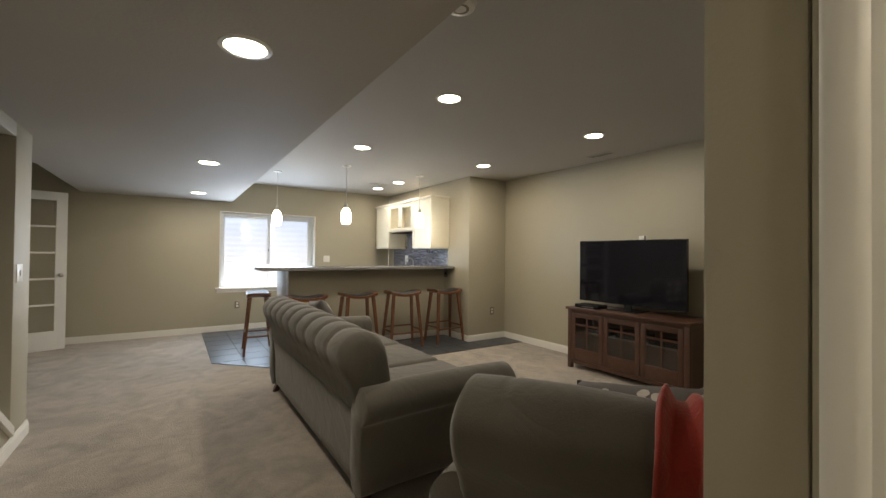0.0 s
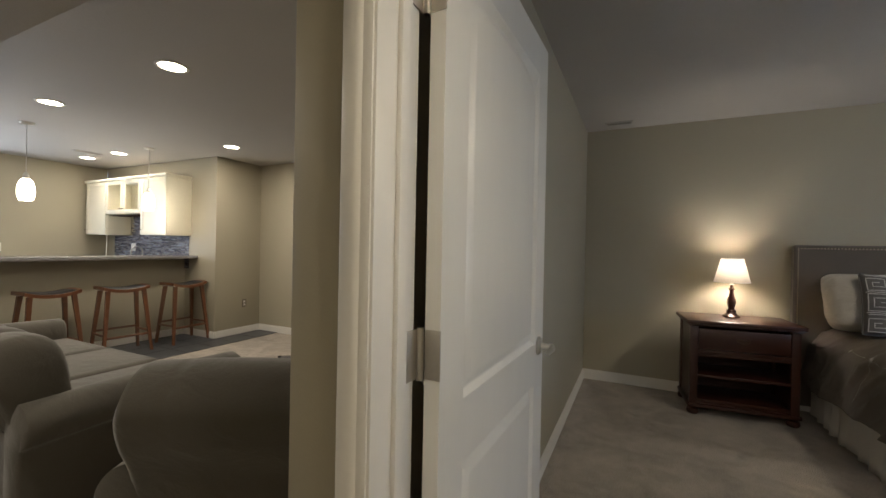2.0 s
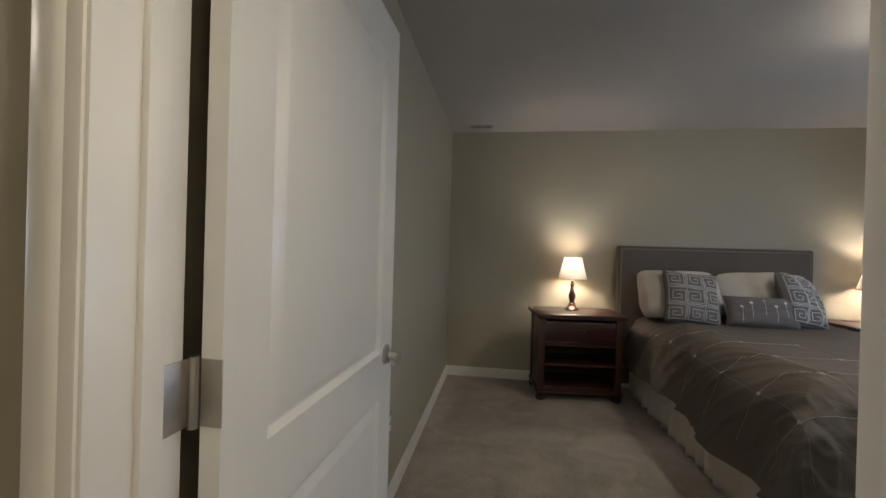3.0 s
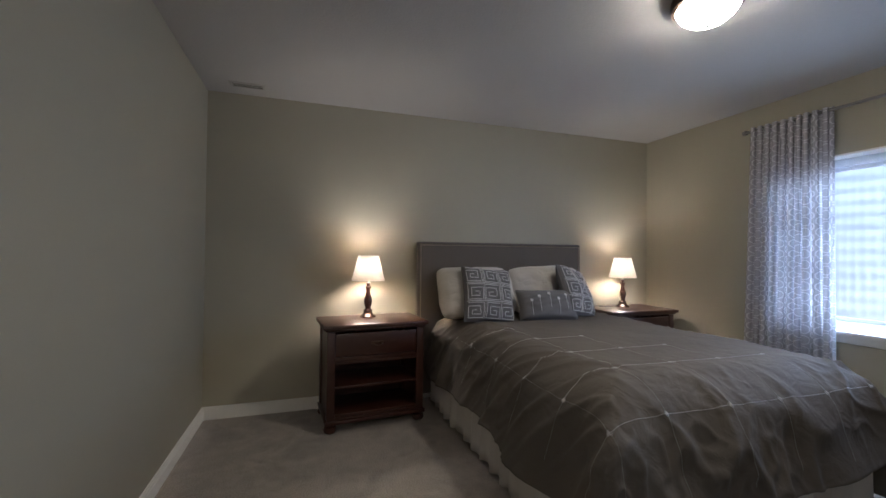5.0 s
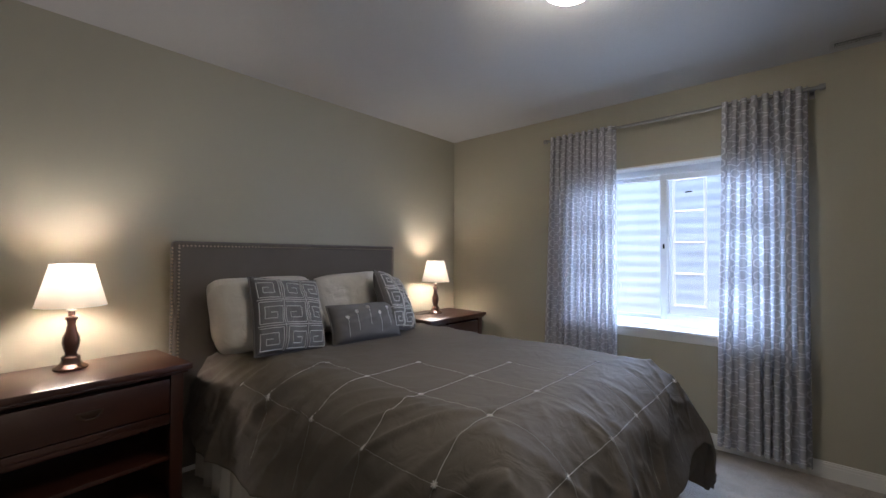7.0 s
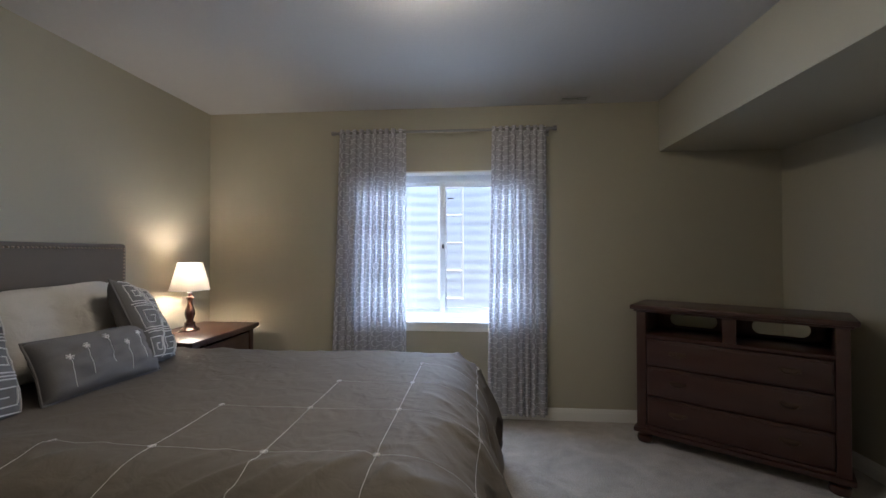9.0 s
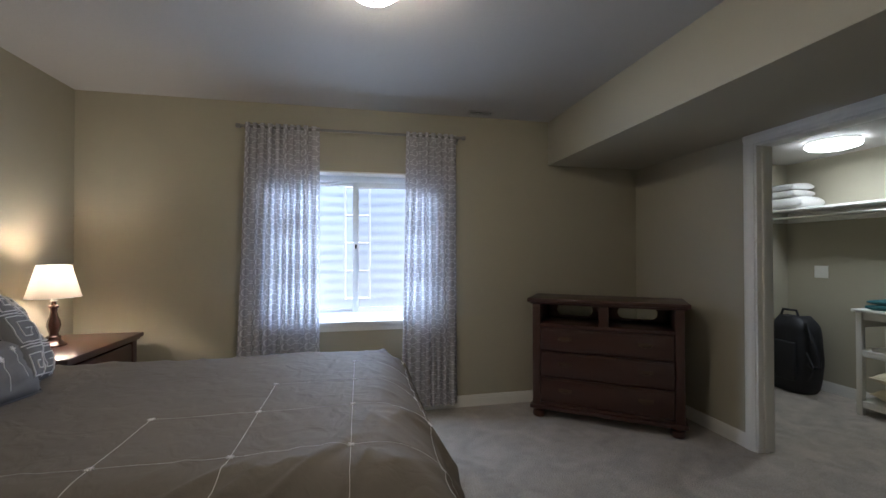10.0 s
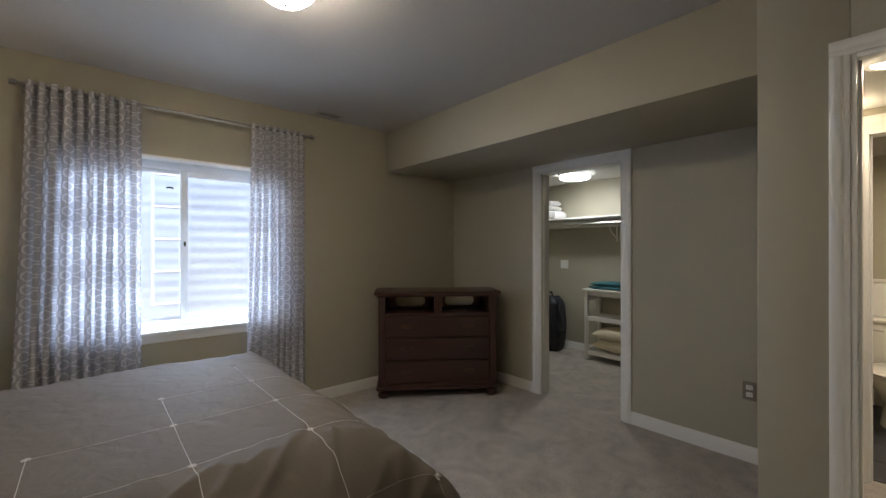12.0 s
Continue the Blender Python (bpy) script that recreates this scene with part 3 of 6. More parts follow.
# ---------------------------------------------------------------- bedroom door, open against the partition
def panel_door():
    """A white moulded two-panel door; its hinge edge at the origin, leaf along +x, faces along y."""
    w, t, h = 0.826, 0.035, 2.02
    ob = thing("bedroom_door", pose(XE + 0.018, D1 - 0.036, 0.008), "white moulded two-panel door standing open into the bedroom", "door")
    rows = [(0, 0.115, -t, 0, 0, h), (w - 0.115, w, -t, 0, 0, h), (0.115, w - 0.115, -t, 0, 0, 0.22), (0.115, w - 0.115, -t, 0, 0.80, 0.945), (0.115, w - 0.115, -t, 0, h - 0.125, h)]
    part("leaf", boxes(*rows), M["door"], ob)
    for z0, z1 in ((0.22, 0.80), (0.945, h - 0.125)):
        def panel(bm, y0, s):
            x0, x1, k = 0.115, w - 0.115, 0.045
            rings = []
            for inset, dep in ((0.0, 0.0), (0.012, 0.013), (0.017, 0.0135), (0.042, 0.002), (0.046, 0.0015)):
                arch = 0.05 if z0 > 0.9 else 0.0
                ring = []
                for i in range(13):
                    u = i / 12
                    ring.append((x0 + inset + (x1 - x0 - 2 * inset) * u, z1 - inset - (0 if inset == 0 else arch * (2 * u - 1) ** 4)))
                ring += [(x1 - inset, z0 + inset), (x0 + inset, z0 + inset)]
                rings.append([bm.verts.new((x, y0 + s * dep, z)) for x, z in ring])
            for a, b in zip(rings, rings[1:]):
                for i in range(len(a)):
                    j = (i + 1) % len(a)
                    bm.faces.new((a[i], a[j], b[j], b[i]))
            bm.faces.new(rings[-1])
        bm = bmesh.new()
        panel(bm, -t, 1)
        panel(bm, 0, -1)
        part("door_panel", bm, M["door"], ob, smooth=25)
    for z in (0.28, 1.065, 1.80):
        hg = part("hinge", boxes((-0.003, 0.0, -0.037, -0.002, z - 0.05, z + 0.05), (-0.062, -0.006, 0.0135, 0.0170, z - 0.05, z + 0.05), bevel=0.001), M["hinge"], ob, "satin nickel butt hinge")
        part("pin", tube([(-0.004, 0.008, z - 0.053), (-0.004, 0.008, z + 0.053)], 0.0075), M["nickel"], hg)
    for s, y in ((-1, -t), (1, 0.0)):
        hd = part("door_handle", lathe([(0.032, 0), (0.033, 0.004), (0.028, 0.010), (0.013, 0.014), (0.011, 0.040)], 20, pose(w - 0.065, y, 0.93, -90 * s if s > 0 else 90)), M["nickel"], ob, "satin nickel lever handle")
        part("lever", tube([(w - 0.065, y + s * 0.036, 0.93), (w - 0.065, y + s * 0.05, 0.93), (w - 0.085, y + s * 0.056, 0.93), (w - 0.16, y + s * 0.056, 0.928)], [0.011, 0.012, 0.011, 0.008], 10), M["nickel"], hd)
    ob.rotation_euler = (0, 0, radians(-2.1))
    return ob


panel_door()


# ---------------------------------------------------------------- bed
BY0, BY1, BXF, BTOP = -1.60, -0.13, 2.865, 0.688      # mattress sides, foot and top
SY0, SY1, SXF = -1.625, -0.085, 2.835                # bed skirt
BYC = -0.83


def bed():
    ob = thing("bed", pose(0, 0, 0), "queen bed with an upholstered taupe headboard and white skirt", "bed")
    hb = part("headboard", boxes((4.985, 5.065, -1.60, 0.055, 0.06, 1.362), bevel=0.022, seg=3), M["headboard"], ob, "taupe linen headboard with nailhead trim")
    bm = bmesh.new()

    def stud(x, y, z, flat):
        r = 0.0065
        v = bmesh.ops.create_icosphere(bm, subdivisions=1, radius=r)["verts"]
        bmesh.ops.translate(bm, verts=v, vec=(x, y, z))
    z = 0.50
    while z < 1.33:
        for y in (-1.572, 0.027):
            stud(4.984, y, z, True)
        stud(5.0, 0.0565, z, True)
        z += 0.0205
    y = -1.572
    while y < 0.03:
        stud(4.984, y, 1.334, True)
        y += 0.0205
    part("nailheads", bm, M["nail"], hb, "row of antique bronze nailheads")
    part("mattress", boxes((BXF, 4.98, BY0, BY1, 0.42, BTOP), bevel=0.09, seg=4), M["pillow"], ob)
    part("box_spring", boxes((SXF + 0.02, 4.98, SY0 + 0.02, SY1 - 0.02, 0.17, 0.415), bevel=0.02), M["skirt"], ob)
    for x in (3.1, 4.85):
        for yy in (-1.35, -0.14):
            part("bed_leg", boxes((x - 0.03, x + 0.03, yy - 0.03, yy + 0.03, 0, 0.168), bevel=0.004), M["plastic"], ob)

    def side(pts):
        """A hanging skirt along a line of corners, with soft pleats."""
        segs = [(Vector(a), Vector(b)) for a, b in zip(pts, pts[1:])]
        total = sum((b - a).length for a, b in segs)

        def fn(u, v):
            s = u * total
            for a, b in segs:
                if s <= (b - a).length + 1e-6:
                    break
                s -= (b - a).length
            d = (b - a).normalized()
            nrm = Vector((-d.y, d.x, 0)) * -1
            p = a + d * s
            w = (1 - v) * (0.016 * math.sin(s * 2 * math.pi / 0.13 + 2 * noise.noise((s * 2, 1, 1))) + 0.010 * math.sin(s * 2 * math.pi / 0.071 + 1) + 0.02 * noise.noise((s * 3, 0, 4)))
            return (*(p + nrm * (0.012 + w)).xy, 0.012 + 0.41 * v + (1 - v) * 0.006 * math.sin(s * 30))
        return grid(260, 8, fn)
    sk = part("bed_skirt", side([(4.97, SY1, 0), (SXF, SY1, 0), (SXF, SY0, 0), (4.97, SY0, 0)]), M["skirt"], ob, "white pleated bed skirt")
    sk.modifiers.new("thick", "SOLIDIFY").thickness = 0.002
    return ob


bed()

CX0, CX1 = 4.95, 3.065         # comforter: head end, and where it begins to bend over the foot
CTZ, FLAT, FLAT2 = 0.747, 0.50, 0.665   # its top, and the width that lies flat on either side of the middle
NEAR, FAR, LEN = 1.12, 1.43, CX0 - CX1 + 0.60


def drop(s, flat, r, turn):
    """How far cloth goes out and down, s metres from the middle, over a round edge that begins at flat metres."""
    if s <= flat:
        return s, 0.0
    a = (s - flat) / r
    if a < turn:
        return flat + r * math.sin(a), r * (1 - math.cos(a))
    rest = s - flat - r * turn
    return flat + r * math.sin(turn) + rest * math.cos(turn), r * (1 - math.cos(turn)) + rest * math.sin(turn)


def ridge(x, y, seed, sharp=3.4):
    """Narrow creases where a noise passes nought."""
    return max(0.0, 1 - sharp * abs(noise.noise((x, y, seed))))


def quilt(x, y):
    """The comforter's surface: x metres along from the head, y across from the bed's middle, as the cloth lies."""
    sy = 1 if y >= 0 else -1
    oy, gy = drop(abs(y), FLAT if sy > 0 else FLAT2, 0.275 if sy > 0 else 0.17, radians(72 if sy > 0 else 82))
    ox, gx = drop(x, CX0 - CX1, 0.275, radians(72))
    g = (gy ** 3 + gx ** 3) ** (1 / 3)
    hang = min(1.0, g / 0.25)
    edge = min(1.0, max(0.0, (abs(y) - (0.36 if sy > 0 else 0.62)) / 0.3) + 0.7 * max(0.0, (x - 1.78) / 0.3))
    w = 0.009 * noise.noise((x * 1.7, y * 1.7, 1.0)) + 0.004 * noise.noise((x * 5, y * 5, 3.0))
    px, py, pz = CX0 - ox, BYC + sy * oy, CTZ - g + w * (1 - 0.4 * hang)
    # at the two foot corners the cloth stands off
    if gx > 0 and gy > 0:
        c = min(1.0, gx / 0.3) * min(1.0, gy / 0.3)
        px -= 0.04 * c
        py += sy * (0.05 if sy > 0 else 0.10) * c
    # slanting gathers that start on top and run down the sides
    p, q = 0.8 * x + 0.6 * y, -0.6 * x + 0.8 * y
    if sy < 0:
        p, q = 0.8 * x - 0.6 * y, -0.6 * x - 0.8 * y
    # sharp creases, in patches
    patch = min(1.0, max(0.0, 0.60 + 2.2 * noise.noise((x * 1.9, y * 1.9, 12.0))))
    patch2 = min(1.0, max(0.0, 0.50 + 2.2 * noise.noise((x * 2.3, y * 2.3, 31.0))))
    bend = 0.5 * noise.noise((x * 2, y * 2, 8.0))
    slant = 0.032 * patch * ridge(p * 3.6 + bend, q * 0.9, 5.0, 5.5) + 0.022 * patch2 * ridge(p * 7.0 + bend, q * 1.7, 6.0, 5.0)
    across = 0.018 * patch2 * ridge(y * 3.2 + x * 1.2 + bend, x * 1.6 - y, 9.0, 5.5) + 0.014 * patch * ridge(y * 5.5 - x * 2.0, x * 3.0 + bend, 4.0, 5.0)
    fine = 0.010 * patch * ridge(x * 8 + y * 4, y * 7 - x * 3, 2.0, 4.5)
    lift = ((across if gx > gy else slant) + fine) * edge
    if hang < 1.0:
        pz += lift * (1 - 0.7 * hang)
    py += sy * lift * (1.1 * hang if gy > gx else 0.0)
    px -= lift * (1.1 * hang if gx >= gy else 0.0)
    # broad waves of the hanging parts
    if gy > 0.02:
        py += sy * hang * (0.010 * math.sin(x * 9 + 3 * noise.noise((x * 1.5, 0, 2))) + 0.030 * noise.noise((x * 3.2, y * 1.3, 7)))
    if gx > 0.02:
        px -= hang * (0.008 * math.sin(y * 10 + 1.0) + 0.026 * noise.noise((y * 3 + x * 2, x * 1.6 - y, 9)))
    return Vector((px, py, max(0.05, pz)))


def comforter():
    bm = grid(230, 260, lambda u, v: quilt(LEN * u - 0.02 * math.sin(v * 9), -FAR + 0.02 * math.sin(u * 11) + (FAR + NEAR) * v))
    ob = thing("comforter", pose(0, 0, 0), "grey-brown comforter with white embroidered grid, spread over the bed", "comforter")
    top = part("cover", bm, M["comforter"], ob, smooth=80)
    sol = top.modifiers.new("thick", "SOLIDIFY")
    sol.thickness, sol.offset = 0.018, -1
    # embroidered lines: across the bed, then along it
    xs = [CX0 - v for v in (4.09, 3.775, 3.44, 3.117)] + [CX0 - CX1 + 0.255]
    ys = [v - BYC for v in (-0.37, -0.69, -1.0, -1.31)]
    rim = 0.765                     # the line that runs along the near side

    def on(x, y):
        p = quilt(x, y)
        q, r = quilt(x + 0.01, y), quilt(x, y + 0.01)
        nrm = (r - p).cross(q - p)
        if nrm.length < 1e-9:
            nrm = Vector((0, 0, 1))
        nrm.normalize()
        if nrm.dot(Vector((p.x - 3.9, p.y - BYC, 0.7))) < 0:
            nrm.negate()
        return p + nrm * 0.0020

    def line(a, b, r, label=""):
        n = max(8, int(80 * math.hypot(b[0] - a[0], b[1] - a[1])))
        part("stitch_line", tube([on(a[0] + (b[0] - a[0]) * i / n, a[1] + (b[1] - a[1]) * i / n) for i in range(n + 1)], r, 5), M["thread"], ob, label)

    def knot(x, y):
        bm = bmesh.new()
        for a in range(4):
            d = Vector((math.cos(a * math.pi / 4), math.sin(a * math.pi / 4), 0)) * 0.011
            tube([on(x - d.x, y - d.y), on(x, y), on(x + d.x, y + d.y)], 0.0018, 5, bm)
        part("embroidered_knot", bm, M["thread"], ob)

    starts = ys + [-0.81]
    for x, y0 in zip(xs, starts):
        line((x, y0), (x, rim), 0.0008, "white chain-stitched line")
        line((x, rim), (x, NEAR - 0.10), 0.00025)
        for y in [v for v in ys + [-0.79] if v >= y0 - 0.01] + [rim]:
            knot(x, y)
    knot(CX0 - 4.41, rim)
    for x0, y in zip(xs, ys):
        line((x0, y), (LEN - 0.06, y), 0.00035)
    line((CX0 - 4.44, rim), (LEN - 0.10, rim), 0.0003)
    return ob


comforter()


def pillow_fn(w, h, t, soft=0.5, seed=0, blunt=0.02):
    """Front and back of a stuffed cushion: u and v from -1 to 1, s the side (+1 front)."""
    def fn(u, v, s):
        prof = max(0.0, (1 - abs(u) ** 3.0) * (1 - abs(v) ** 3.0)) ** soft
        pinch = 1 - 0.07 * (1 - abs(v) ** 2) * abs(u) ** 6
        pinch2 = 1 - 0.07 * (1 - abs(u) ** 2) * abs(v) ** 6
        z = s * t / 2 * prof * (1 + 0.25 * noise.noise((u * 1.6 + seed, v * 1.6, s))) + (0.008 * noise.noise((u * 4 + seed, v * 4, s)) + 0.05 * t * max(0.0, 1 - 4 * abs(noise.noise((u * 2.2 + v + seed, v * 3.1 - u, 4 + s))))) * prof
        r = 1 - blunt * (u * v) ** 4
        return Vector((u * w / 2 * pinch * r, v * h / 2 * pinch2 * r, z))
    return fn


def pillow(name, w, h, t, mat, m, label, category, seed=0, soft=0.5, piping=None, blunt=0.02):
    ob = thing(name, m, label, category)
    fn = pillow_fn(w, h, t, soft, seed, blunt)
    bm = bmesh.new()
    for s in (1, -1):
        g = grid(25, 25, lambda u, v: fn(2 * u - 1, 2 * v - 1, s))
        me = bpy.data.meshes.new("tmp")
        g.to_mesh(me)
        g.free()
        bm.from_mesh(me)
        bpy.data.meshes.remove(me)
    bmesh.ops.remove_doubles(bm, verts=bm.verts[:], dist=0.0008)
    part("case", bm, mat, ob, smooth=80)
    if piping:
        pts = [fn(-1 + 2 * i / 14, -1, 1) for i in range(14)] + [fn(1, -1 + 2 * i / 14, 1) for i in range(14)] + [fn(1 - 2 * i / 14, 1, 1) for i in range(14)] + [fn(-1, 1 - 2 * i / 14, 1) for i in range(14)]
        part("piping", tube(pts, 0.005, 6, closed=True), piping, ob)
    return ob, fn


def key_pillow(m, seed):
    """A square cushion with nine square spirals in white braid."""
    ob, fn = pillow("throw_pillow", 0.44, 0.44, 0.15, M["cushion"], m, "square grey throw pillow with white Greek key braid", "pillow", seed, 0.5, M["cushion"])

    def braid(pts):
        fine = []
        for a, b in zip(pts, pts[1:]):
            n = max(2, int(math.hypot(b[0] - a[0], b[1] - a[1]) / 0.06))
            fine += [(a[0] + (b[0] - a[0]) * i / n, a[1] + (b[1] - a[1]) * i / n) for i in range(n)]
        fine.append(pts[-1])
        part("braid", tube([fn(u, v, 1) + Vector((0, 0, 0.0015)) for u, v in fine], 0.0027, 5), M["braid"], ob)
    for i in range(3):
        for j in range(3):
            cx, cy, r = -0.64 + 0.64 * i, -0.64 + 0.64 * j, 0.265
            g = 0.125
            flip = -1 if (i + j) % 2 else 1
            sp = [(-r, r), (r, r), (r, -r), (-r, -r), (-r, r - g), (r - g, r - g), (r - g, -r + g), (-r + g, -r + g), (-r + g, r - 2.1 * g), (r - 2 * g, r - 2.1 * g)]
            braid([(cx + flip * x, cy + y) for x, y in sp])
    for k in (-0.32, 0.32):
        braid([(-0.95, k), (0.95, k)])
        braid([(k, -0.95), (k, 0.95)])
    return ob


def lean(x, y, z, yaw, back, roll=0):
    """A cushion that stands facing -x, turned by yaw and leaning back by so many degrees."""
    return Matrix.Translation((x, y, z)) @ Matrix.Rotation(radians(yaw), 4, "Z") @ Matrix.Rotation(radians(-90 + back), 4, "Y") @ Matrix.Rotation(radians(-90 + roll), 4, "Z")


for x, y, yaw, sd in ((4.83, -0.40, 3, 1), (4.83, -1.12, -3, 2)):
    pillow("bed_pillow", 0.70, 0.42, 0.20, M["pillow"], lean(x, y, 0.955, yaw, 17), "white cotton bed pillow propped against the headboard", "pillow", sd, 0.5, None, 0.16)
for x, y, z, yaw, w, t, soft, sd in ((4.70, -0.37, 0.935, 8, 0.70, 0.28, 0.36, 3), (4.73, -0.98, 0.965, -2, 0.62, 0.22, 0.48, 4)):
    pillow("bed_pillow", w, 0.42, t, M["pillow"], lean(x, y, z, yaw, 22, 3 if sd == 4 else 0), "white cotton bed pillow propped against the headboard", "pillow", sd, soft, None, 0.16)
key_pillow(lean(4.515, -0.385, 0.942, 7, 20, -6), 5)
key_pillow(lean(4.53, -1.20, 0.945, 32, 24, -14), 6)


def bolster():
    ob, fn = pillow("lumbar_pillow", 0.50, 0.25, 0.14, M["cushion"], lean(4.43, -0.86, 0.860, -6, 25), "oblong grey lumbar pillow with white embroidered flowers", "pillow", 8, 0.5, M["cushion"])
    for u, v in ((-0.6, 0.18), (-0.34, 0.42), (0.02, 0.62), (0.30, 0.25), (0.58, 0.5)):
        part("stem", tube([fn(u, v - 0.95 * (1 - i / 8) if v - 0.95 * (1 - i / 8) > -0.9 else -0.9, 1) + Vector((0, 0, 0.001)) for i in range(9)], 0.0014, 5), M["thread"], ob)
        bm = bmesh.new()
        for a in range(3):
            c, s = math.cos(a * math.pi / 3), math.sin(a * math.pi / 3)
            tube([fn(u - 0.05 * c, v - 0.1 * s, 1) + Vector((0, 0, 0.002)), fn(u + 0.05 * c, v + 0.1 * s, 1) + Vector((0, 0, 0.002))], 0.0035, 5, bm)
        part("embroidered_flower", bm, M["thread"], ob)
    return ob


bolster()


# ---------------------------------------------------------------- nightstands and lamps
def bun(x, y, s=1.0):
    return lathe([(0.022 * s, 0.0), (0.036 * s, 0.006 * s), (0.042 * s, 0.022 * s), (0.038 * s, 0.040 * s), (0.026 * s, 0.046 * s), (0.030 * s, 0.052 * s), (0.030 * s, 0.060 * s)], 18, Matrix.Translation((x, y, 0)))


def pull(x, y, z, wide=0.045):
    """A drop handle on a front that faces -y."""
    bm = boxes((x - wide, x + wide, y - 0.003, y, z - 0.012, z + 0.012), bevel=0.001)
    tube([(x - wide * 0.75, y - 0.004, z), (x - wide * 0.6, y - 0.014, z - 0.012), (x - wide * 0.3, y - 0.016, z - 0.019), (x + wide * 0.3, y - 0.016, z - 0.019), (x + wide * 0.6, y - 0.014, z - 0.012), (x + wide * 0.75, y - 0.004, z)], 0.0035, 6, bm)
    return bm


def nightstand(m):
    """Front faces -y, its middle at the origin; 0.74 wide, 0.46 deep, 0.75 high."""
    ob = thing("nightstand", m, "dark cherry nightstand with one drawer and open shelves", "nightstand", "nightstands beside the bed")
    w, d = 0.355, 0.215
    part("top", boxes((-w - 0.03, w + 0.03, -d - 0.03, d + 0.015, 0.722, 0.752), (-w - 0.015, w + 0.015, -d - 0.015, d + 0.005, 0.706, 0.7215), bevel=0.006), M["cherry"], ob)
    for x in (-w, w - 0.055):
        part("post", boxes((x, x + 0.055, -d, -d + 0.05, 0.062, 0.704), bevel=0.004), M["cherry"], ob)
        part("post", boxes((x, x + 0.055, d - 0.05, d, 0.062, 0.704), bevel=0.004), M["cherry"], ob)
    for x in (-w + 0.012, w - 0.024):
        part("side_panel", boxes((x, x + 0.012, -d + 0.05, d - 0.05, 0.09, 0.70)), M["cherry"], ob)
    part("back_panel", boxes((-w + 0.055, w - 0.055, d - 0.02, d - 0.01, 0.09, 0.70)), M["cherry_in"], ob)
    dr = part("drawer", boxes((-w + 0.058, w - 0.058, -d + 0.004, -d + 0.022, 0.525, 0.685), bevel=0.004), M["cherry"], ob)
    part("drawer_handle", pull(0, -d + 0.004, 0.61), M["bronze"], dr, "dark metal drop pull")
    part("rail", boxes((-w + 0.055, w - 0.055, -d + 0.006, -d + 0.03, 0.49, 0.52), bevel=0.002), M["cherry"], ob)
    part("shelf", boxes((-w + 0.03, w - 0.03, -d + 0.012, d - 0.02, 0.47, 0.488)), M["cherry_in"], ob)
    part("shelf", boxes((-w + 0.03, w - 0.03, -d + 0.012, d - 0.02, 0.298, 0.318), bevel=0.003), M["cherry"], ob)
    part("shelf", boxes((-w + 0.03, w - 0.03, -d + 0.012, d - 0.02, 0.105, 0.125), bevel=0.003), M["cherry"], ob)
    part("base_rail", boxes((-w - 0.012, w + 0.012, -d - 0.012, d, 0.062, 0.088), (-w + 0.055, w - 0.055, -d + 0.006, -d + 0.02, 0.088, 0.104), bevel=0.005), M["cherry"], ob)
    for x in (-w + 0.03, w - 0.03):
        for y in (-d + 0.03, d - 0.03):
            part("bun_foot", bun(x, y, 1.06), M["cherry"], ob)
    return ob


NS = nightstand(pose(4.79, 0.475, 0, 0, 0, -85))
copy_thing(NS, pose(4.83, -2.02, 0, 0, 0, -90))


def table_lamp(x, y, z):
    ob = thing("table_lamp", pose(x, y, z), "bronze turned table lamp with a lit cream cone shade", "lamp", "table lamps beside the bed")
    part("base", lathe([(0.062, 0.0), (0.064, 0.008), (0.056, 0.016), (0.046, 0.022), (0.036, 0.034), (0.034, 0.050), (0.036, 0.055), (0.030, 0.062)], 28), M["lampwood"], ob)
    part("column", lathe([(0.024, 0.061), (0.022, 0.075), (0.029, 0.098), (0.034, 0.122), (0.031, 0.148), (0.021, 0.175), (0.016, 0.205), (0.018, 0.222), (0.024, 0.230), (0.024, 0.240), (0.014, 0.246), (0.011, 0.275)], 28), M["lampwood"], ob)
    part("collar", lathe([(0.019, 0.268), (0.019, 0.274), (0.008, 0.276), (0.008, 0.34)], 16), M["nickel"], ob, "nickel lamp socket")
    part("shade", grid(49, 6, lambda u, v: ((0.128 - 0.048 * v) * math.cos(2 * math.pi * u), (0.128 - 0.048 * v) * math.sin(2 * math.pi * u), 0.292 + 0.192 * v)), M["shade"], ob, "cream fabric shade, lit from within", smooth=80)
    part("shade_ring", tube([(0.1285 * math.cos(a), 0.1285 * math.sin(a), 0.292) for a in [2 * math.pi * i / 40 for i in range(40)]], 0.0018, 5, closed=True), M["trim"], ob)
    part("shade_ring", tube([(0.0805 * math.cos(a), 0.0805 * math.sin(a), 0.484) for a in [2 * math.pi * i / 40 for i in range(40)]], 0.0018, 5, closed=True), M["trim"], ob)
    part("bulb", lathe([(0.010, 0.335), (0.014, 0.340), (0.016, 0.350), (0.010, 0.356), (0.0, 0.357)], 16), M["bulb"], ob)
    lamp("table_lamp_bulb", "POINT", TABLE_W, WARM, pose(x, y, z + 0.398), radius=0.04)
    return ob


table_lamp(4.875, 0.488, 0.752)
table_lamp(4.89, -2.02, 0.752)
single("lamp_cord", tube([(4.85, -2.02, 0.757), (4.90, -1.92, 0.757), (4.86, -1.83, 0.765), (4.95, -1.80, 0.757), (5.04, -1.86, 0.757), (5.058, -1.90, 0.68)], 0.0028, 6), M["plastic"], pose(0, 0, 0), "thin dark lamp cord lying on the nightstand", "cord")


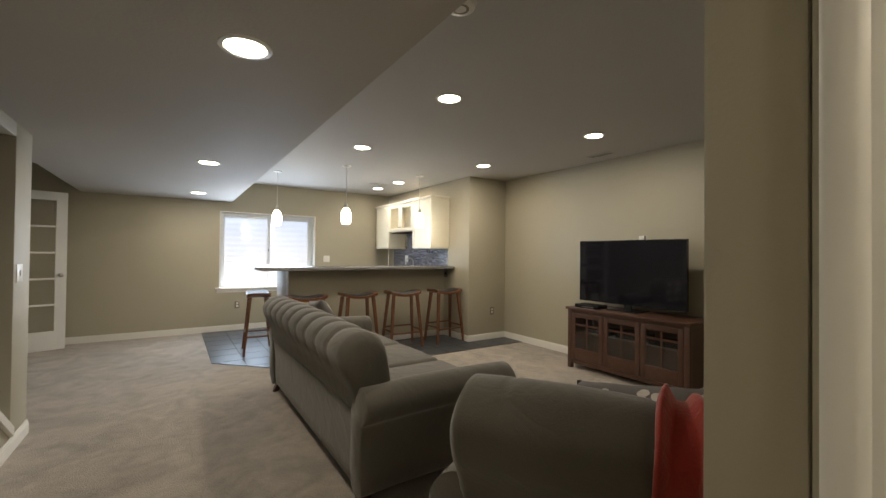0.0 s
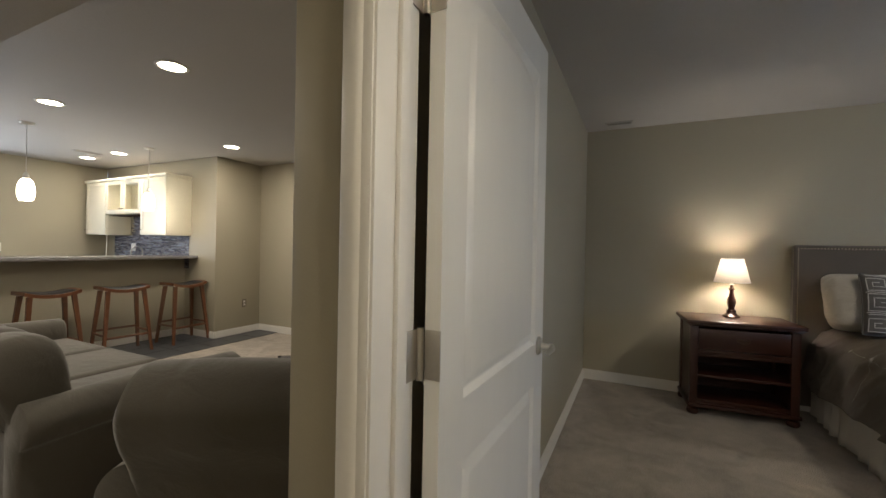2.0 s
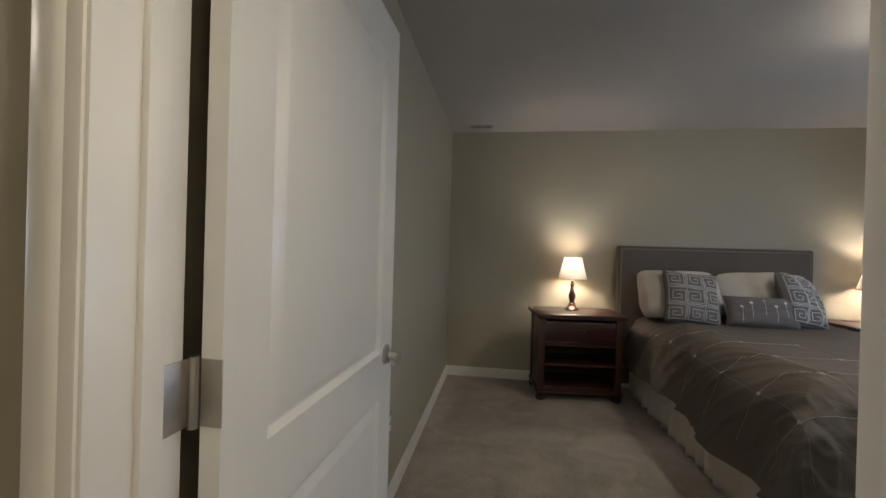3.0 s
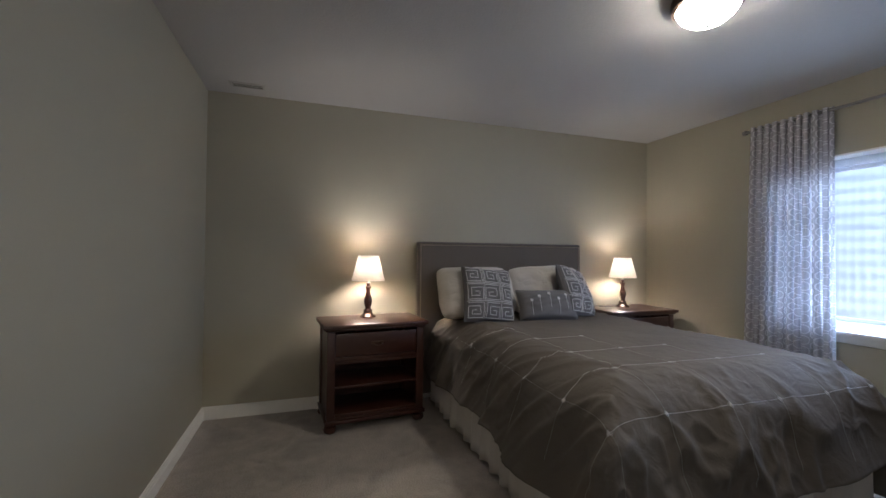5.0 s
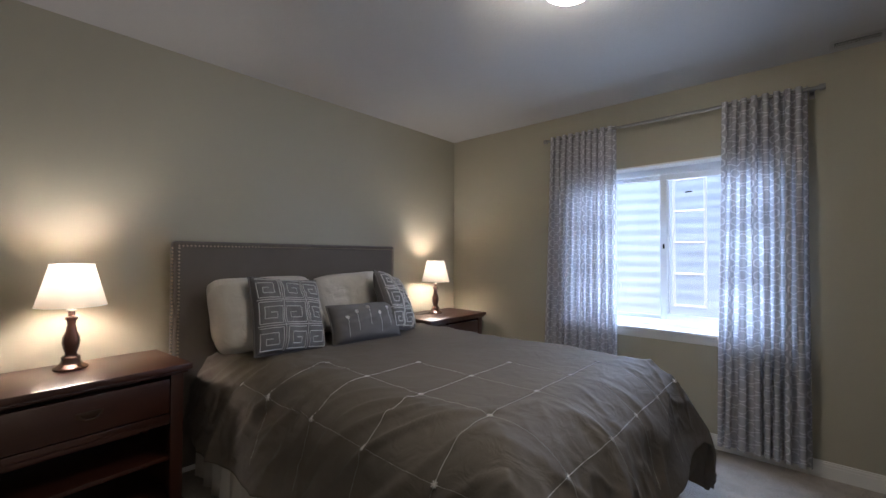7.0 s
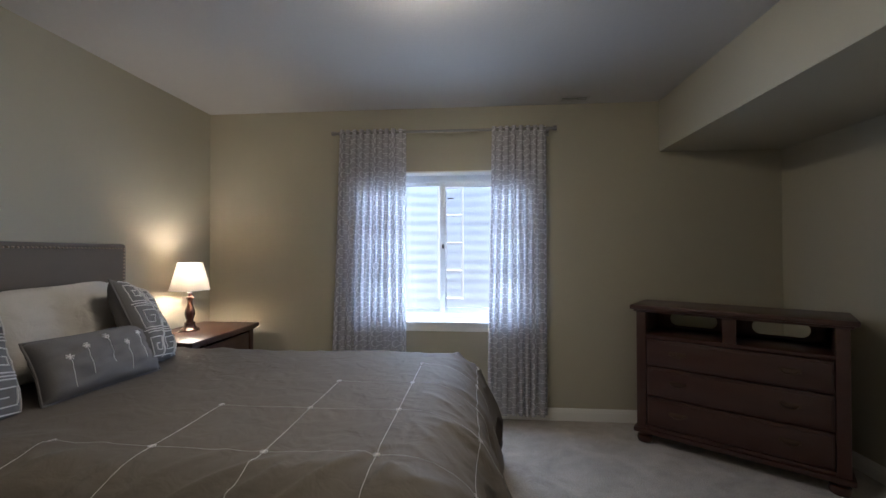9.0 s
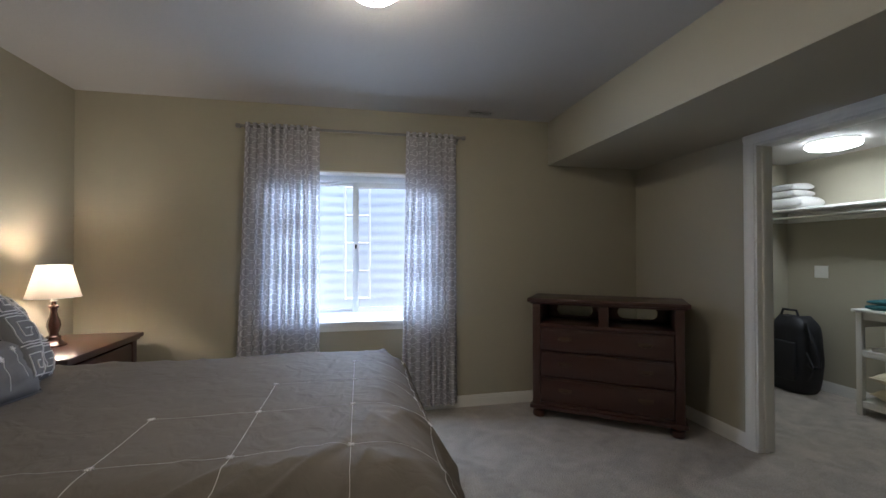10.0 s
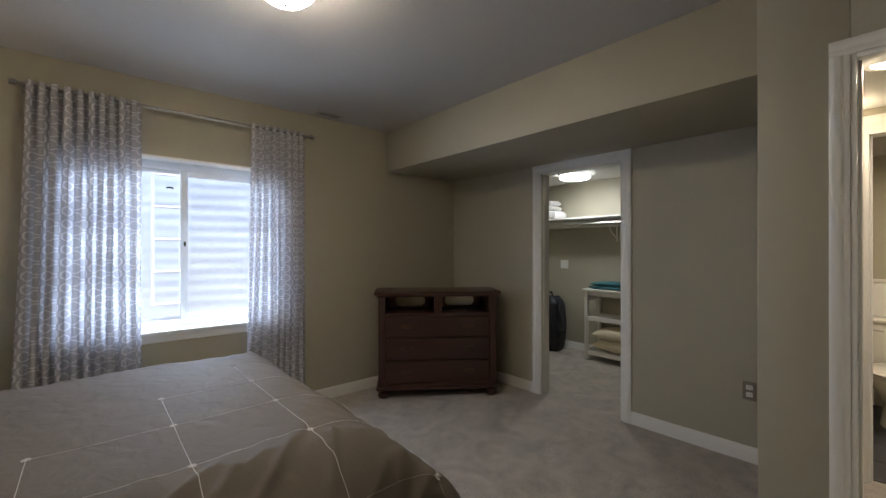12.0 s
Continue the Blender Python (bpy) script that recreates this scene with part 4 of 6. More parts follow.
# ---------------------------------------------------------------- dresser
def dresser(m):
    """Front faces -y; middle of the front's foot at the origin."""
    ob = thing("media_dresser", m, "dark cherry dresser with three drawers and two open cubbies", "dresser")
    w, d, h = 0.53, 0.38, 0.945
    part("top", boxes((-w - 0.035, w + 0.035, -0.035, d + 0.01, h - 0.03, h), (-w - 0.015, w + 0.015, -0.015, d, h - 0.046, h - 0.0305), bevel=0.006), M["cherry"], ob)
    for x in (-w, w - 0.06):
        part("post", boxes((x, x + 0.06, 0, 0.06, 0.10, h - 0.047), bevel=0.005), M["cherry"], ob)
    for x in (-w, w - 0.02):
        part("side_panel", boxes((x, x + 0.02, 0.06, d, 0.10, h - 0.047), bevel=0.002), M["cherry"], ob)
    z = 0.745
    part("divider", boxes((-0.035, 0.035, 0.004, 0.03, z, h - 0.047), (-0.012, 0.012, 0.03, d - 0.02, z, h - 0.047), bevel=0.002), M["cherry"], ob)
    part("cubby_floor", boxes((-w + 0.02, w - 0.02, 0.005, d - 0.02, z - 0.02, z), bevel=0.002), M["cherry"], ob)
    part("lining", boxes((-w + 0.021, -w + 0.06, 0.06, d - 0.02, z, h - 0.047), (w - 0.06, w - 0.021, 0.06, d - 0.02, z, h - 0.047), (-w + 0.02, w - 0.02, 0.03, d - 0.02, h - 0.052, h - 0.047)), M["cherry_in"], ob)
    # back with a rounded slot in each cubby
    bm = bmesh.new()
    zl, zh = z, h - 0.052
    for a, b in ((-w + 0.06, -0.012), (0.012, w - 0.06)):
        n = 40
        c, zc = (a + b) / 2, (zl + zh) / 2
        hw, r = 0.145, 0.048
        inner, outer = [], []
        for i in range(n):
            t = 2 * math.pi * i / n
            ex = math.copysign(hw - r, math.cos(t)) + r * math.cos(t)
            inner.append(bm.verts.new((c + ex, d - 0.02, zc + r * math.sin(t))))
            k = 1 / max(abs(math.cos(t)), abs(math.sin(t)))
            outer.append(bm.verts.new((c + (b - a) / 2 * math.cos(t) * k, d - 0.02, zc + (zh - zl) / 2 * math.sin(t) * k)))
        for i in range(n):
            j = (i + 1) % n
            bm.faces.new((inner[i], inner[j], outer[j], outer[i]))
    bk = part("back_panel", bm, M["cherry_in"], ob)
    bk.modifiers.new("thick", "SOLIDIFY").thickness = 0.008
    part("back_lower", boxes((-w + 0.02, w - 0.02, d - 0.02, d - 0.01, 0.11, z - 0.02)), M["cherry_in"], ob)
    for z0, z1 in ((0.54, 0.715), (0.335, 0.528), (0.13, 0.323)):
        dr = part("drawer", boxes((-w + 0.065, w - 0.065, 0.002, 0.022, z0, z1), (-w + 0.075, w - 0.075, -0.004, 0.002, z0 + 0.012, z1 - 0.012), bevel=0.003), M["cherry"], ob)
        part("drawer_lip", boxes((-w + 0.075, w - 0.075, -0.009, -0.0045, z1 - 0.020, z1 - 0.012), bevel=0.001), M["cherry"], dr)
        for x in (-0.28, 0.28):
            part("drawer_handle", pull(x, -0.004, (z0 + z1) / 2 + 0.01, 0.05), M["bronze"], dr, "dark metal drop pull")
    part("carcass", boxes((-w + 0.06, w - 0.06, 0.024, 0.034, 0.11, z - 0.02)), M["cherry_in"], ob)
    part("base_rail", boxes((-w - 0.018, w + 0.018, -0.018, d, 0.072, 0.102), (-w + 0.06, w - 0.06, -0.004, 0.02, 0.102, 0.126), bevel=0.006), M["cherry"], ob)
    for x in (-w + 0.045, w - 0.045):
        for y in (0.03, d - 0.05):
            part("bun_foot", bun(x, y, 1.2), M["cherry"], ob)
    return ob


DFL, DFR = Vector((1.735, -2.20, 0)), Vector((0.865, -1.585, 0))
dv = DFL - DFR
dresser(Matrix.Translation((DFL + DFR) / 2) @ Matrix.Rotation(math.atan2(dv.y, dv.x) + math.pi, 4, "Z"))


# ---------------------------------------------------------------- curtains and rod
YR = YW + 0.075


def curtain(name, a, b, a2, b2, folds, seed):
    """A hanging panel from x=a..b at the rod to a2..b2 at the hem."""
    z0, z1 = 0.06, 2.285

    def fn(u, v):
        k = 1 - v
        amp = (0.028 + 0.016 * noise.noise((u * 6.0, v * 0.5, seed + 3.0))) * (0.75 + 0.35 * k)
        ph = 2 * math.pi * folds * (u + 0.05 * noise.noise((u * 3.3 + seed, v * 0.8, 1)) * (0.6 + k))
        x = (a + (b - a) * u) * v + (a2 + (b2 - a2) * u) * k + 0.008 * math.sin(2 * ph)
        y = YR + 0.012 + amp * math.sin(ph) + 0.012 * noise.noise((u * 5, v * 1.7, seed)) * k
        return (x, max(YW + 0.012, y), z0 + (z1 - z0) * v + 0.004 * math.sin(ph) * k)
    ob = thing(name, pose(0, 0, 0), "grey curtain panel with a white lattice print, lit through", "curtain", "bedroom curtains")
    part("panel", grid(170, 40, fn, uv=lambda u, v: (u * abs(b - a) * 1.75, v * (z1 - z0))), M["curtain"], ob, smooth=80)
    return ob


curtain("curtain", 3.925, 3.395, 4.00, 3.385, 10, 1)
curtain("curtain", 2.72, 2.305, 2.755, 2.30, 8, 5)
rod = thing("curtain_rod", pose(0, 0, 0), "grey steel curtain rod with end caps", "curtain rod")
part("pole", tube([(2.255, YR + 0.012, 2.262), (3.965, YR + 0.012, 2.262)], 0.0105, 12), M["rod"], rod)
for x, s in ((2.255, -1), (3.965, 1)):
    part("finial", tube([(x, YR + 0.012, 2.262), (x + s * 0.028, YR + 0.012, 2.262)], 0.017, 14), M["rod"], rod)
    part("bracket", boxes((x - s * 0.03 - 0.008, x - s * 0.03 + 0.008, YW, YR + 0.004, 2.248, 2.256), (x - s * 0.03 - 0.014, x - s * 0.03 + 0.014, YW, YW + 0.004, 2.225, 2.285), bevel=0.002), M["rod"], rod)


# ---------------------------------------------------------------- ceiling fixtures and plates
def dome_light(x, y):
    ob = thing("ceiling_light", pose(x, y, CEIL), "flush ceiling light with a lit frosted glass dome", "ceiling light")
    part("rim", lathe([(0.128, -0.052), (0.150, -0.048), (0.155, -0.02), (0.150, -0.001)], 40), M["bronze"], ob, "dark bronze rim")
    part("dome", lathe([(0.0, -0.130), (0.045, -0.126), (0.086, -0.112), (0.114, -0.088), (0.130, -0.062), (0.133, -0.053)], 40), M["dome"], ob)
    part("finial", lathe([(0.0, -0.148), (0.008, -0.146), (0.010, -0.140), (0.006, -0.134), (0.006, -0.126)], 14), M["nickel"], ob)
    return ob


dome_light(3.035, -0.825)


def ceiling_vent(x, y, z, sx, sy, group=""):
    ob = thing("ceiling_vent", pose(x, y, z), "small painted ceiling register with louvres", "vent", group)
    part("frame", boxes((-sx, sx, -sy, -sy + 0.018, -0.006, -0.0005), (-sx, sx, sy - 0.018, sy, -0.006, -0.0005), (-sx, -sx + 0.018, -sy + 0.018, sy - 0.018, -0.006, -0.0005), (sx - 0.018, sx, -sy + 0.018, sy - 0.018, -0.006, -0.0005), bevel=0.001), M["vent_slat"], ob)
    part("backing", boxes((-sx + 0.018, sx - 0.018, -sy + 0.018, sy - 0.018, -0.002, -0.0006)), M["duct"], ob)
    long_x = sx > sy
    n = int((2 * (sy if long_x else sx) - 0.04) / 0.016)
    for i in range(n):
        o = -(sy if long_x else sx) + 0.026 + 0.016 * i
        r = (-sx + 0.018, sx - 0.018, o, o + 0.005, -0.005, -0.003) if long_x else (o, o + 0.005, -sy + 0.018, sy - 0.018, -0.005, -0.003)
        part("slat", boxes(r), M["vent_slat"], ob)
    return ob


ceiling_vent(4.88, 1.38, CEIL, 0.05, 0.12)
ceiling_vent(2.10, -2.40, CEIL, 0.11, 0.05)


def outlet(m, kind="outlet", mat="plate"):
    """A wall plate facing -y at the origin."""
    lab = {"outlet": "beige wall plate with two sockets", "switch": "white light switch plate", "blank": "white wall plate with a toggle"}[kind]
    ob = thing("outlet" if kind == "outlet" else "light_switch", m, lab, "outlet" if kind == "outlet" else "switch")
    w = 0.036 if kind == "outlet" else 0.058
    part("plate", boxes((-w, w, -0.006, 0, -0.058, 0.058), bevel=0.002), M[mat], ob)
    if kind == "outlet":
        for z in (-0.022, 0.022):
            s = part("socket", boxes((-0.017, 0.017, -0.009, -0.006, z - 0.014, z + 0.014), bevel=0.003), M["ivory"], ob)
            for x in (-0.006, 0.006):
                part("slot", boxes((x - 0.0012, x + 0.0012, -0.0095, -0.0088, z - 0.005, z + 0.005)), M["dark"], s)
    else:
        for x in ((-0.023, 0.023) if kind == "switch" else (0.0,)):
            part("rocker", boxes((x - 0.008, x + 0.008, -0.012, -0.006, -0.018, 0.018), bevel=0.002), M["ivory"], ob)
    return ob


outlet(pose(XC, 0.22, 0.44, 0, 0, 90))
outlet(pose(2.90, YP, 0.42, 0, 0, 0))
outlet(pose(4.80, YK, 0.43, 0, 0, 0))
outlet(pose(1.60, YF, 0.42, 0, 0, 0))
outlet(pose(3.08, YF, 1.18, 0, 0, 0), "switch", "ivory")
outlet(pose(-1.21, -2.20, 1.12, 0, 0, 90), "blank", "ivory")
outlet(pose(-0.13, 5.30, 1.14, 0, 0, 90), "blank", "ivory")

# ---------------------------------------------------------------- closet
def closet_shelf():
    ob = thing("closet_shelf", pose(0, 0, 0), "white closet shelf with a chrome hanging rod below", "shelf")
    part("board", boxes((-1.209, -0.90, YW + 0.002, YA - 0.002, 1.70, 1.72), bevel=0.002), M["trim"], ob)
    part("cleat", boxes((-1.209, -1.19, YW + 0.002, YA - 0.002, 1.60, 1.699), (-1.19, -0.92, YW + 0.002, YW + 0.022, 1.60, 1.699), bevel=0.002), M["trim"], ob)
    part("hanging_rod", tube([(-0.93, YW + 0.002, 1.635), (-0.93, YA - 0.002, 1.635)], 0.014, 12), M["nickel"], ob, "chrome hanging rod")
    for y in (-1.47, -0.35):
        br = part("bracket", boxes((-1.208, -1.20, y - 0.012, y + 0.012, 1.42, 1.70), (-1.20, -0.92, y - 0.012, y + 0.012, 1.690, 1.699), bevel=0.001), M["trim"], ob)
        part("brace", tube([(-1.20, y, 1.45), (-1.06, y, 1.53), (-0.96, y, 1.66), (-0.93, y, 1.645)], 0.008), M["trim"], br)
    return ob


closet_shelf()


def folded(name, m, w, d, layers, h, mat, label, category):
    """A stack of folded cloth: layers, each with a rounded fold in front."""
    ob = thing(name, m, label, category)
    for k in range(layers):
        z = k * h
        s = 1 - 0.03 * k

        def fn(u, v, z=z, s=s, k=k):
            a = 2 * math.pi * u
            r = (abs(math.cos(a)) ** 4 + abs(math.sin(a)) ** 4) ** -0.25
            y = (d / 2) * s * (2 * v - 1)
            e = 1 - max(0, abs(2 * v - 1) - 0.86) / 0.14 * 0.5
            return (w / 2 * s * r * math.cos(a) * (1 + 0.03 * noise.noise((v * 3, k, 2))), y, z + h / 2 + h / 2 * 0.98 * r * math.sin(a) * e + 0.008 * noise.noise((u * 5, v * 5, k)))
        bm = grid(29, 14, fn)
        bmesh.ops.remove_doubles(bm, verts=bm.verts[:], dist=0.0005)
        bmesh.ops.holes_fill(bm, edges=[e for e in bm.edges if e.is_boundary])
        part("fold", bm, mat, ob, smooth=60)
    return ob


folded("folded_blanket", pose(-1.05, -2.35, 1.835, 0, 0, 0), 0.26, 0.25, 2, 0.066, M["towel"], "folded white blanket on the closet shelf", "blanket")
folded("folded_pillow", pose(-1.05, -2.32, 1.722, 0, 0, 0), 0.28, 0.34, 1, 0.11, M["towel"], "white bed pillow in clear wrap on the closet shelf", "pillow")


def bag():
    ob = thing("garment_bag", pose(-0.98, -2.27, 0), "black nylon travel bag standing on the closet carpet", "bag")

    def fn(u, v):
        a = 2 * math.pi * u
        r = (abs(math.cos(a)) ** 3.5 + abs(math.sin(a)) ** 3.5) ** (-1 / 3.5)
        k = 1 - 0.35 * max(0, v - 0.88) / 0.12 - 0.10 * max(0, 0.05 - v) / 0.05
        b = 1 + 0.06 * noise.noise((math.cos(a) * 2, math.sin(a) * 2, v * 4))
        return (0.13 * r * math.cos(a) * k * b, 0.165 * r * math.sin(a) * k * b + 0.03 * math.sin(3 * v), 0.70 * v + 0.02 * noise.noise((a, v * 3, 5)) * v)
    bm = grid(41, 22, fn)
    bmesh.ops.remove_doubles(bm, verts=bm.verts[:], dist=0.0005)
    bmesh.ops.holes_fill(bm, edges=[e for e in bm.edges if e.is_boundary])
    part("body", bm, M["black"], ob, smooth=60)
    part("pocket", boxes((0.135, 0.175, -0.12, 0.12, 0.12, 0.48), bevel=0.018, seg=3), M["black"], ob)
    part("strap", tube([(0.10, 0.17, 0.66), (0.12, 0.24, 0.52), (0.13, 0.30, 0.36), (0.14, 0.31, 0.30), (0.14, 0.26, 0.27), (0.12, 0.20, 0.30)], 0.014, 6), M["black"], ob)
    part("strap", tube([(0.12, 0.19, 0.40), (0.15, 0.27, 0.29), (0.14, 0.22, 0.16)], 0.010, 6), M["black"], ob)
    part("handle", tube([(0.06, -0.08, 0.70), (0.06, -0.06, 0.76), (0.06, 0.06, 0.76), (0.06, 0.08, 0.70)], 0.012, 6), M["black"], ob)
    return ob


bag()


def white_shelf():
    ob = thing("shelf_unit", pose(-1.02, -1.28, 0), "low white painted shelf unit in the closet", "shelf unit")
    for x in (-0.155, 0.155):
        for y in (-0.40, 0.40):
            part("post", boxes((x - 0.02, x + 0.02, y - 0.02, y + 0.02, 0, 0.825), bevel=0.003), M["trim"], ob)
    part("top", boxes((-0.195, 0.195, -0.44, 0.44, 0.8255, 0.848), bevel=0.004), M["trim"], ob)
    part("apron", boxes((0.14, 0.155, -0.38, 0.38, 0.765, 0.825)), M["trim"], ob)
    for z in (0.095, 0.50):
        part("shelf", boxes((-0.17, 0.17, -0.42, 0.42, z, z + 0.022), (0.15, 0.17, -0.38, 0.38, z - 0.03, z), bevel=0.003), M["trim"], ob)
    for y in (-0.40, 0.40):
        part("side_slat", boxes((-0.135, 0.135, y - 0.008, y + 0.008, 0.70, 0.765), bevel=0.002), M["trim"], ob)
    return ob


white_shelf()
for z, sd in ((0.195, 11), (0.325, 12)):
    pillow("stored_pillow", 0.62, 0.34, 0.15, M["cream"], pose(-1.0, -1.30, z, 0, 0, 90 + 4 * (sd - 11)), "cream pillow with piped edge lying on the shelf", "pillow", sd, 0.55, M["cream"])
folded("folded_towel", pose(-1.02, -1.40, 0.849, 0, 0, 4), 0.31, 0.50, 2, 0.042, M["teal"], "dark teal towel folded on the shelf unit", "towel")


def closet_lamp():
    ob = thing("closet_light", pose(-0.62, -1.69, 2.20), "round flush LED closet light, switched on", "ceiling light")
    part("base", lathe([(0.165, -0.02), (0.165, -0.001)], 36), M["ivory"], ob)
    part("diffuser", lathe([(0.0, -0.066), (0.13, -0.064), (0.160, -0.055), (0.172, -0.040), (0.172, -0.021)], 36), M["disc"], ob)
    lamp("closet_light_lamp", "AREA", CLOSET_W, COOL, pose(-0.62, -1.69, 2.125), disk=0.3)


closet_lamp()

# ---------------------------------------------------------------- bathroom across the hall
struct("wainscot", boxes((-1.38, -1.362, YA + 0.12, 2.18, 0.0, 1.045), (-1.38, -1.352, YA + 0.12, 2.18, 1.045, 1.07), bevel=0.003), M["trim"], "white panelled wainscot in the bathroom", "wainscot")


def toilet():
    ob = thing("toilet", pose(-1.12, 0.83, 0, 0, 0, 0), "white porcelain toilet with closed lid", "toilet")

    def oval(fx, fy, z, cx):
        return lambda i, n=36: (cx + fx * math.cos(2 * math.pi * i / n), fy * math.sin(2 * math.pi * i / n), z)
    bm = bmesh.new()
    rings = []
    for fx, fy, z, cx in ((0.20, 0.11, 0.006, 0.22), (0.19, 0.10, 0.08, 0.22), (0.17, 0.09, 0.18, 0.24), (0.21, 0.14, 0.28, 0.29), (0.255, 0.18, 0.37, 0.32), (0.26, 0.185, 0.395, 0.32), (0.2, 0.14, 0.396, 0.32)):
        f = oval(fx, fy, z, cx)
        rings.append([bm.verts.new(f(i)) for i in range(36)])
    for a, b in zip(rings, rings[1:]):
        for i in range(36):
            bm.faces.new((a[i], a[(i + 1) % 36], b[(i + 1) % 36], b[i]))
    bm.faces.new(rings[0][::-1])
    bm.faces.new(rings[-1])
    part("bowl", bm, M["porcelain"], ob, smooth=60)
    for nm, z0, z1, gx in (("seat", 0.397, 0.413, 0.262), ("lid", 0.415, 0.435, 0.268)):
        bm = bmesh.new()
        rings = []
        for s, z in ((0.97, z0), (1.0, z0 + 0.005), (1.0, z1 - 0.006), (0.94, z1)):
            f = oval(gx * s, 0.19 * s, z, 0.32)
            rings.append([bm.verts.new(f(i)) for i in range(36)])
        for a, b in zip(rings, rings[1:]):
            for i in range(36):
                bm.faces.new((a[i], a[(i + 1) % 36], b[(i + 1) % 36], b[i]))
        bm.faces.new(rings[0][::-1])
        bm.faces.new(rings[-1])
        part(nm, bm, M["porcelain"], ob, smooth=60)
    tk = part("tank", boxes((-0.20, 0.02, -0.22, 0.22, 0.38, 0.73), bevel=0.025, seg=3), M["porcelain"], ob)
    part("tank_lid", boxes((-0.21, 0.035, -0.235, 0.235, 0.731, 0.765), bevel=0.012, seg=3), M["porcelain"], ob)
    part("flush_lever", tube([(0.02, -0.17, 0.68), (0.04, -0.17, 0.68), (0.044, -0.15, 0.679), (0.044, -0.09, 0.675)], 0.007), M["nickel"], tk, "chrome flush lever")
    return ob


toilet()


def sconce(x, y, z):
    ob = thing("wall_sconce", pose(x, y, z), "bronze wall sconce with a lit frosted glass shade", "sconce")
    part("backplate", boxes((-0.05, 0.05, -0.008, 0.0, -0.07, 0.07), bevel=0.006), M["bronze"], ob)
    part("arm", tube([(0, 0, -0.03), (0, 0.04, -0.06), (0, 0.062, -0.055)], 0.010), M["bronze"], ob)
    part("shade", lathe([(0.028, -0.05), (0.034, -0.03), (0.052, 0.04), (0.066, 0.11), (0.062, 0.11), (0.03, -0.02)], 24, Matrix.Translation((0, 0.066, 0))), M["sconce"], ob)


sconce(0.52, YA + 0.128, 1.91)
lamp("bathroom_ceiling_light", "AREA", BATH_W, SOFTWARM, look((-0.5, 1.35, LS - 0.075), (-0.5, 1.35, 0)), disk=0.28)
bl = thing("bathroom_ceiling_light", pose(-0.5, 1.35, LS), "round flush bathroom ceiling light", "ceiling light")
part("base", lathe([(0.15, -0.02), (0.15, -0.001)], 30), M["ivory"], bl)
part("diffuser", lathe([(0.0, -0.066), (0.12, -0.062), (0.15, -0.045), (0.15, -0.021)], 30), M["sconce"], bl)


# ---------------------------------------------------------------- living room: seating
def loft(rings, cap=True):
    bm = bmesh.new()
    vs = [[bm.verts.new(p) for p in r] for r in rings]
    for a, b in zip(vs, vs[1:]):
        n = len(a)
        for i in range(n):
            bm.faces.new((a[i], a[(i + 1) % n], b[(i + 1) % n], b[i]))
    if cap:
        bm.faces.new(vs[0][::-1])
        bm.faces.new(vs[-1])
    return bm


def smoothed(pts, n):
    """A closed round line through points."""
    out = []
    m = len(pts)
    for i in range(n):
        t = i / n * m
        k, f = int(t), t - int(t)
        p0, p1, p2, p3 = (Vector(pts[(k + j) % m]) for j in (-1, 0, 1, 2))
        out.append(0.5 * ((2 * p1) + (p2 - p0) * f + (2 * p0 - 5 * p1 + 4 * p2 - p3) * f * f + (3 * p1 - p0 - 3 * p2 + p3) * f ** 3))
    return out


BACK = smoothed([(0.07, 0.09), (0.05, 0.34), (0.02, 0.58), (-0.04, 0.71), (-0.055, 0.80), (0.0, 0.868), (0.08, 0.885), (0.165, 0.85), (0.21, 0.76), (0.23, 0.62), (0.25, 0.44), (0.24, 0.14)], 60)
ARM = smoothed([(0.0, 0.10), (0.0, 0.42), (0.0, 0.52), (0.025, 0.59), (0.085, 0.622), (0.155, 0.605), (0.20, 0.545), (0.195, 0.475), (0.155, 0.435), (0.14, 0.34), (0.13, 0.10)], 44)


def back_point(u, k, w, pleats, out=0.0):
    """A place on the back: u from -1 to 1 along it, k the step round its profile."""
    p = BACK[k % 60]
    c = Vector((0.11, 0.55))
    d = (p - c).normalized()
    top = max(0.0, min(1.0, (p.y - 0.60) / 0.12))
    if pleats == 2:
        puff = 0.005 * top * (min(1.0, abs(abs(u) - 0.60) / 0.05) ** 0.5 - 0.6)
    else:
        saw = (pleats * (u + 1) / 2) % 1.0
        puff = top * (0.016 * (abs(math.sin(math.pi * saw)) ** 0.5 - 0.6) + 0.008 * (saw - 0.5))
    bow = 0.012 * (1 - u * u)
    q = p + d * (puff + out + bow * top)
    return Vector((u * w / 2, q.x, q.y))


DEEP = 1.02


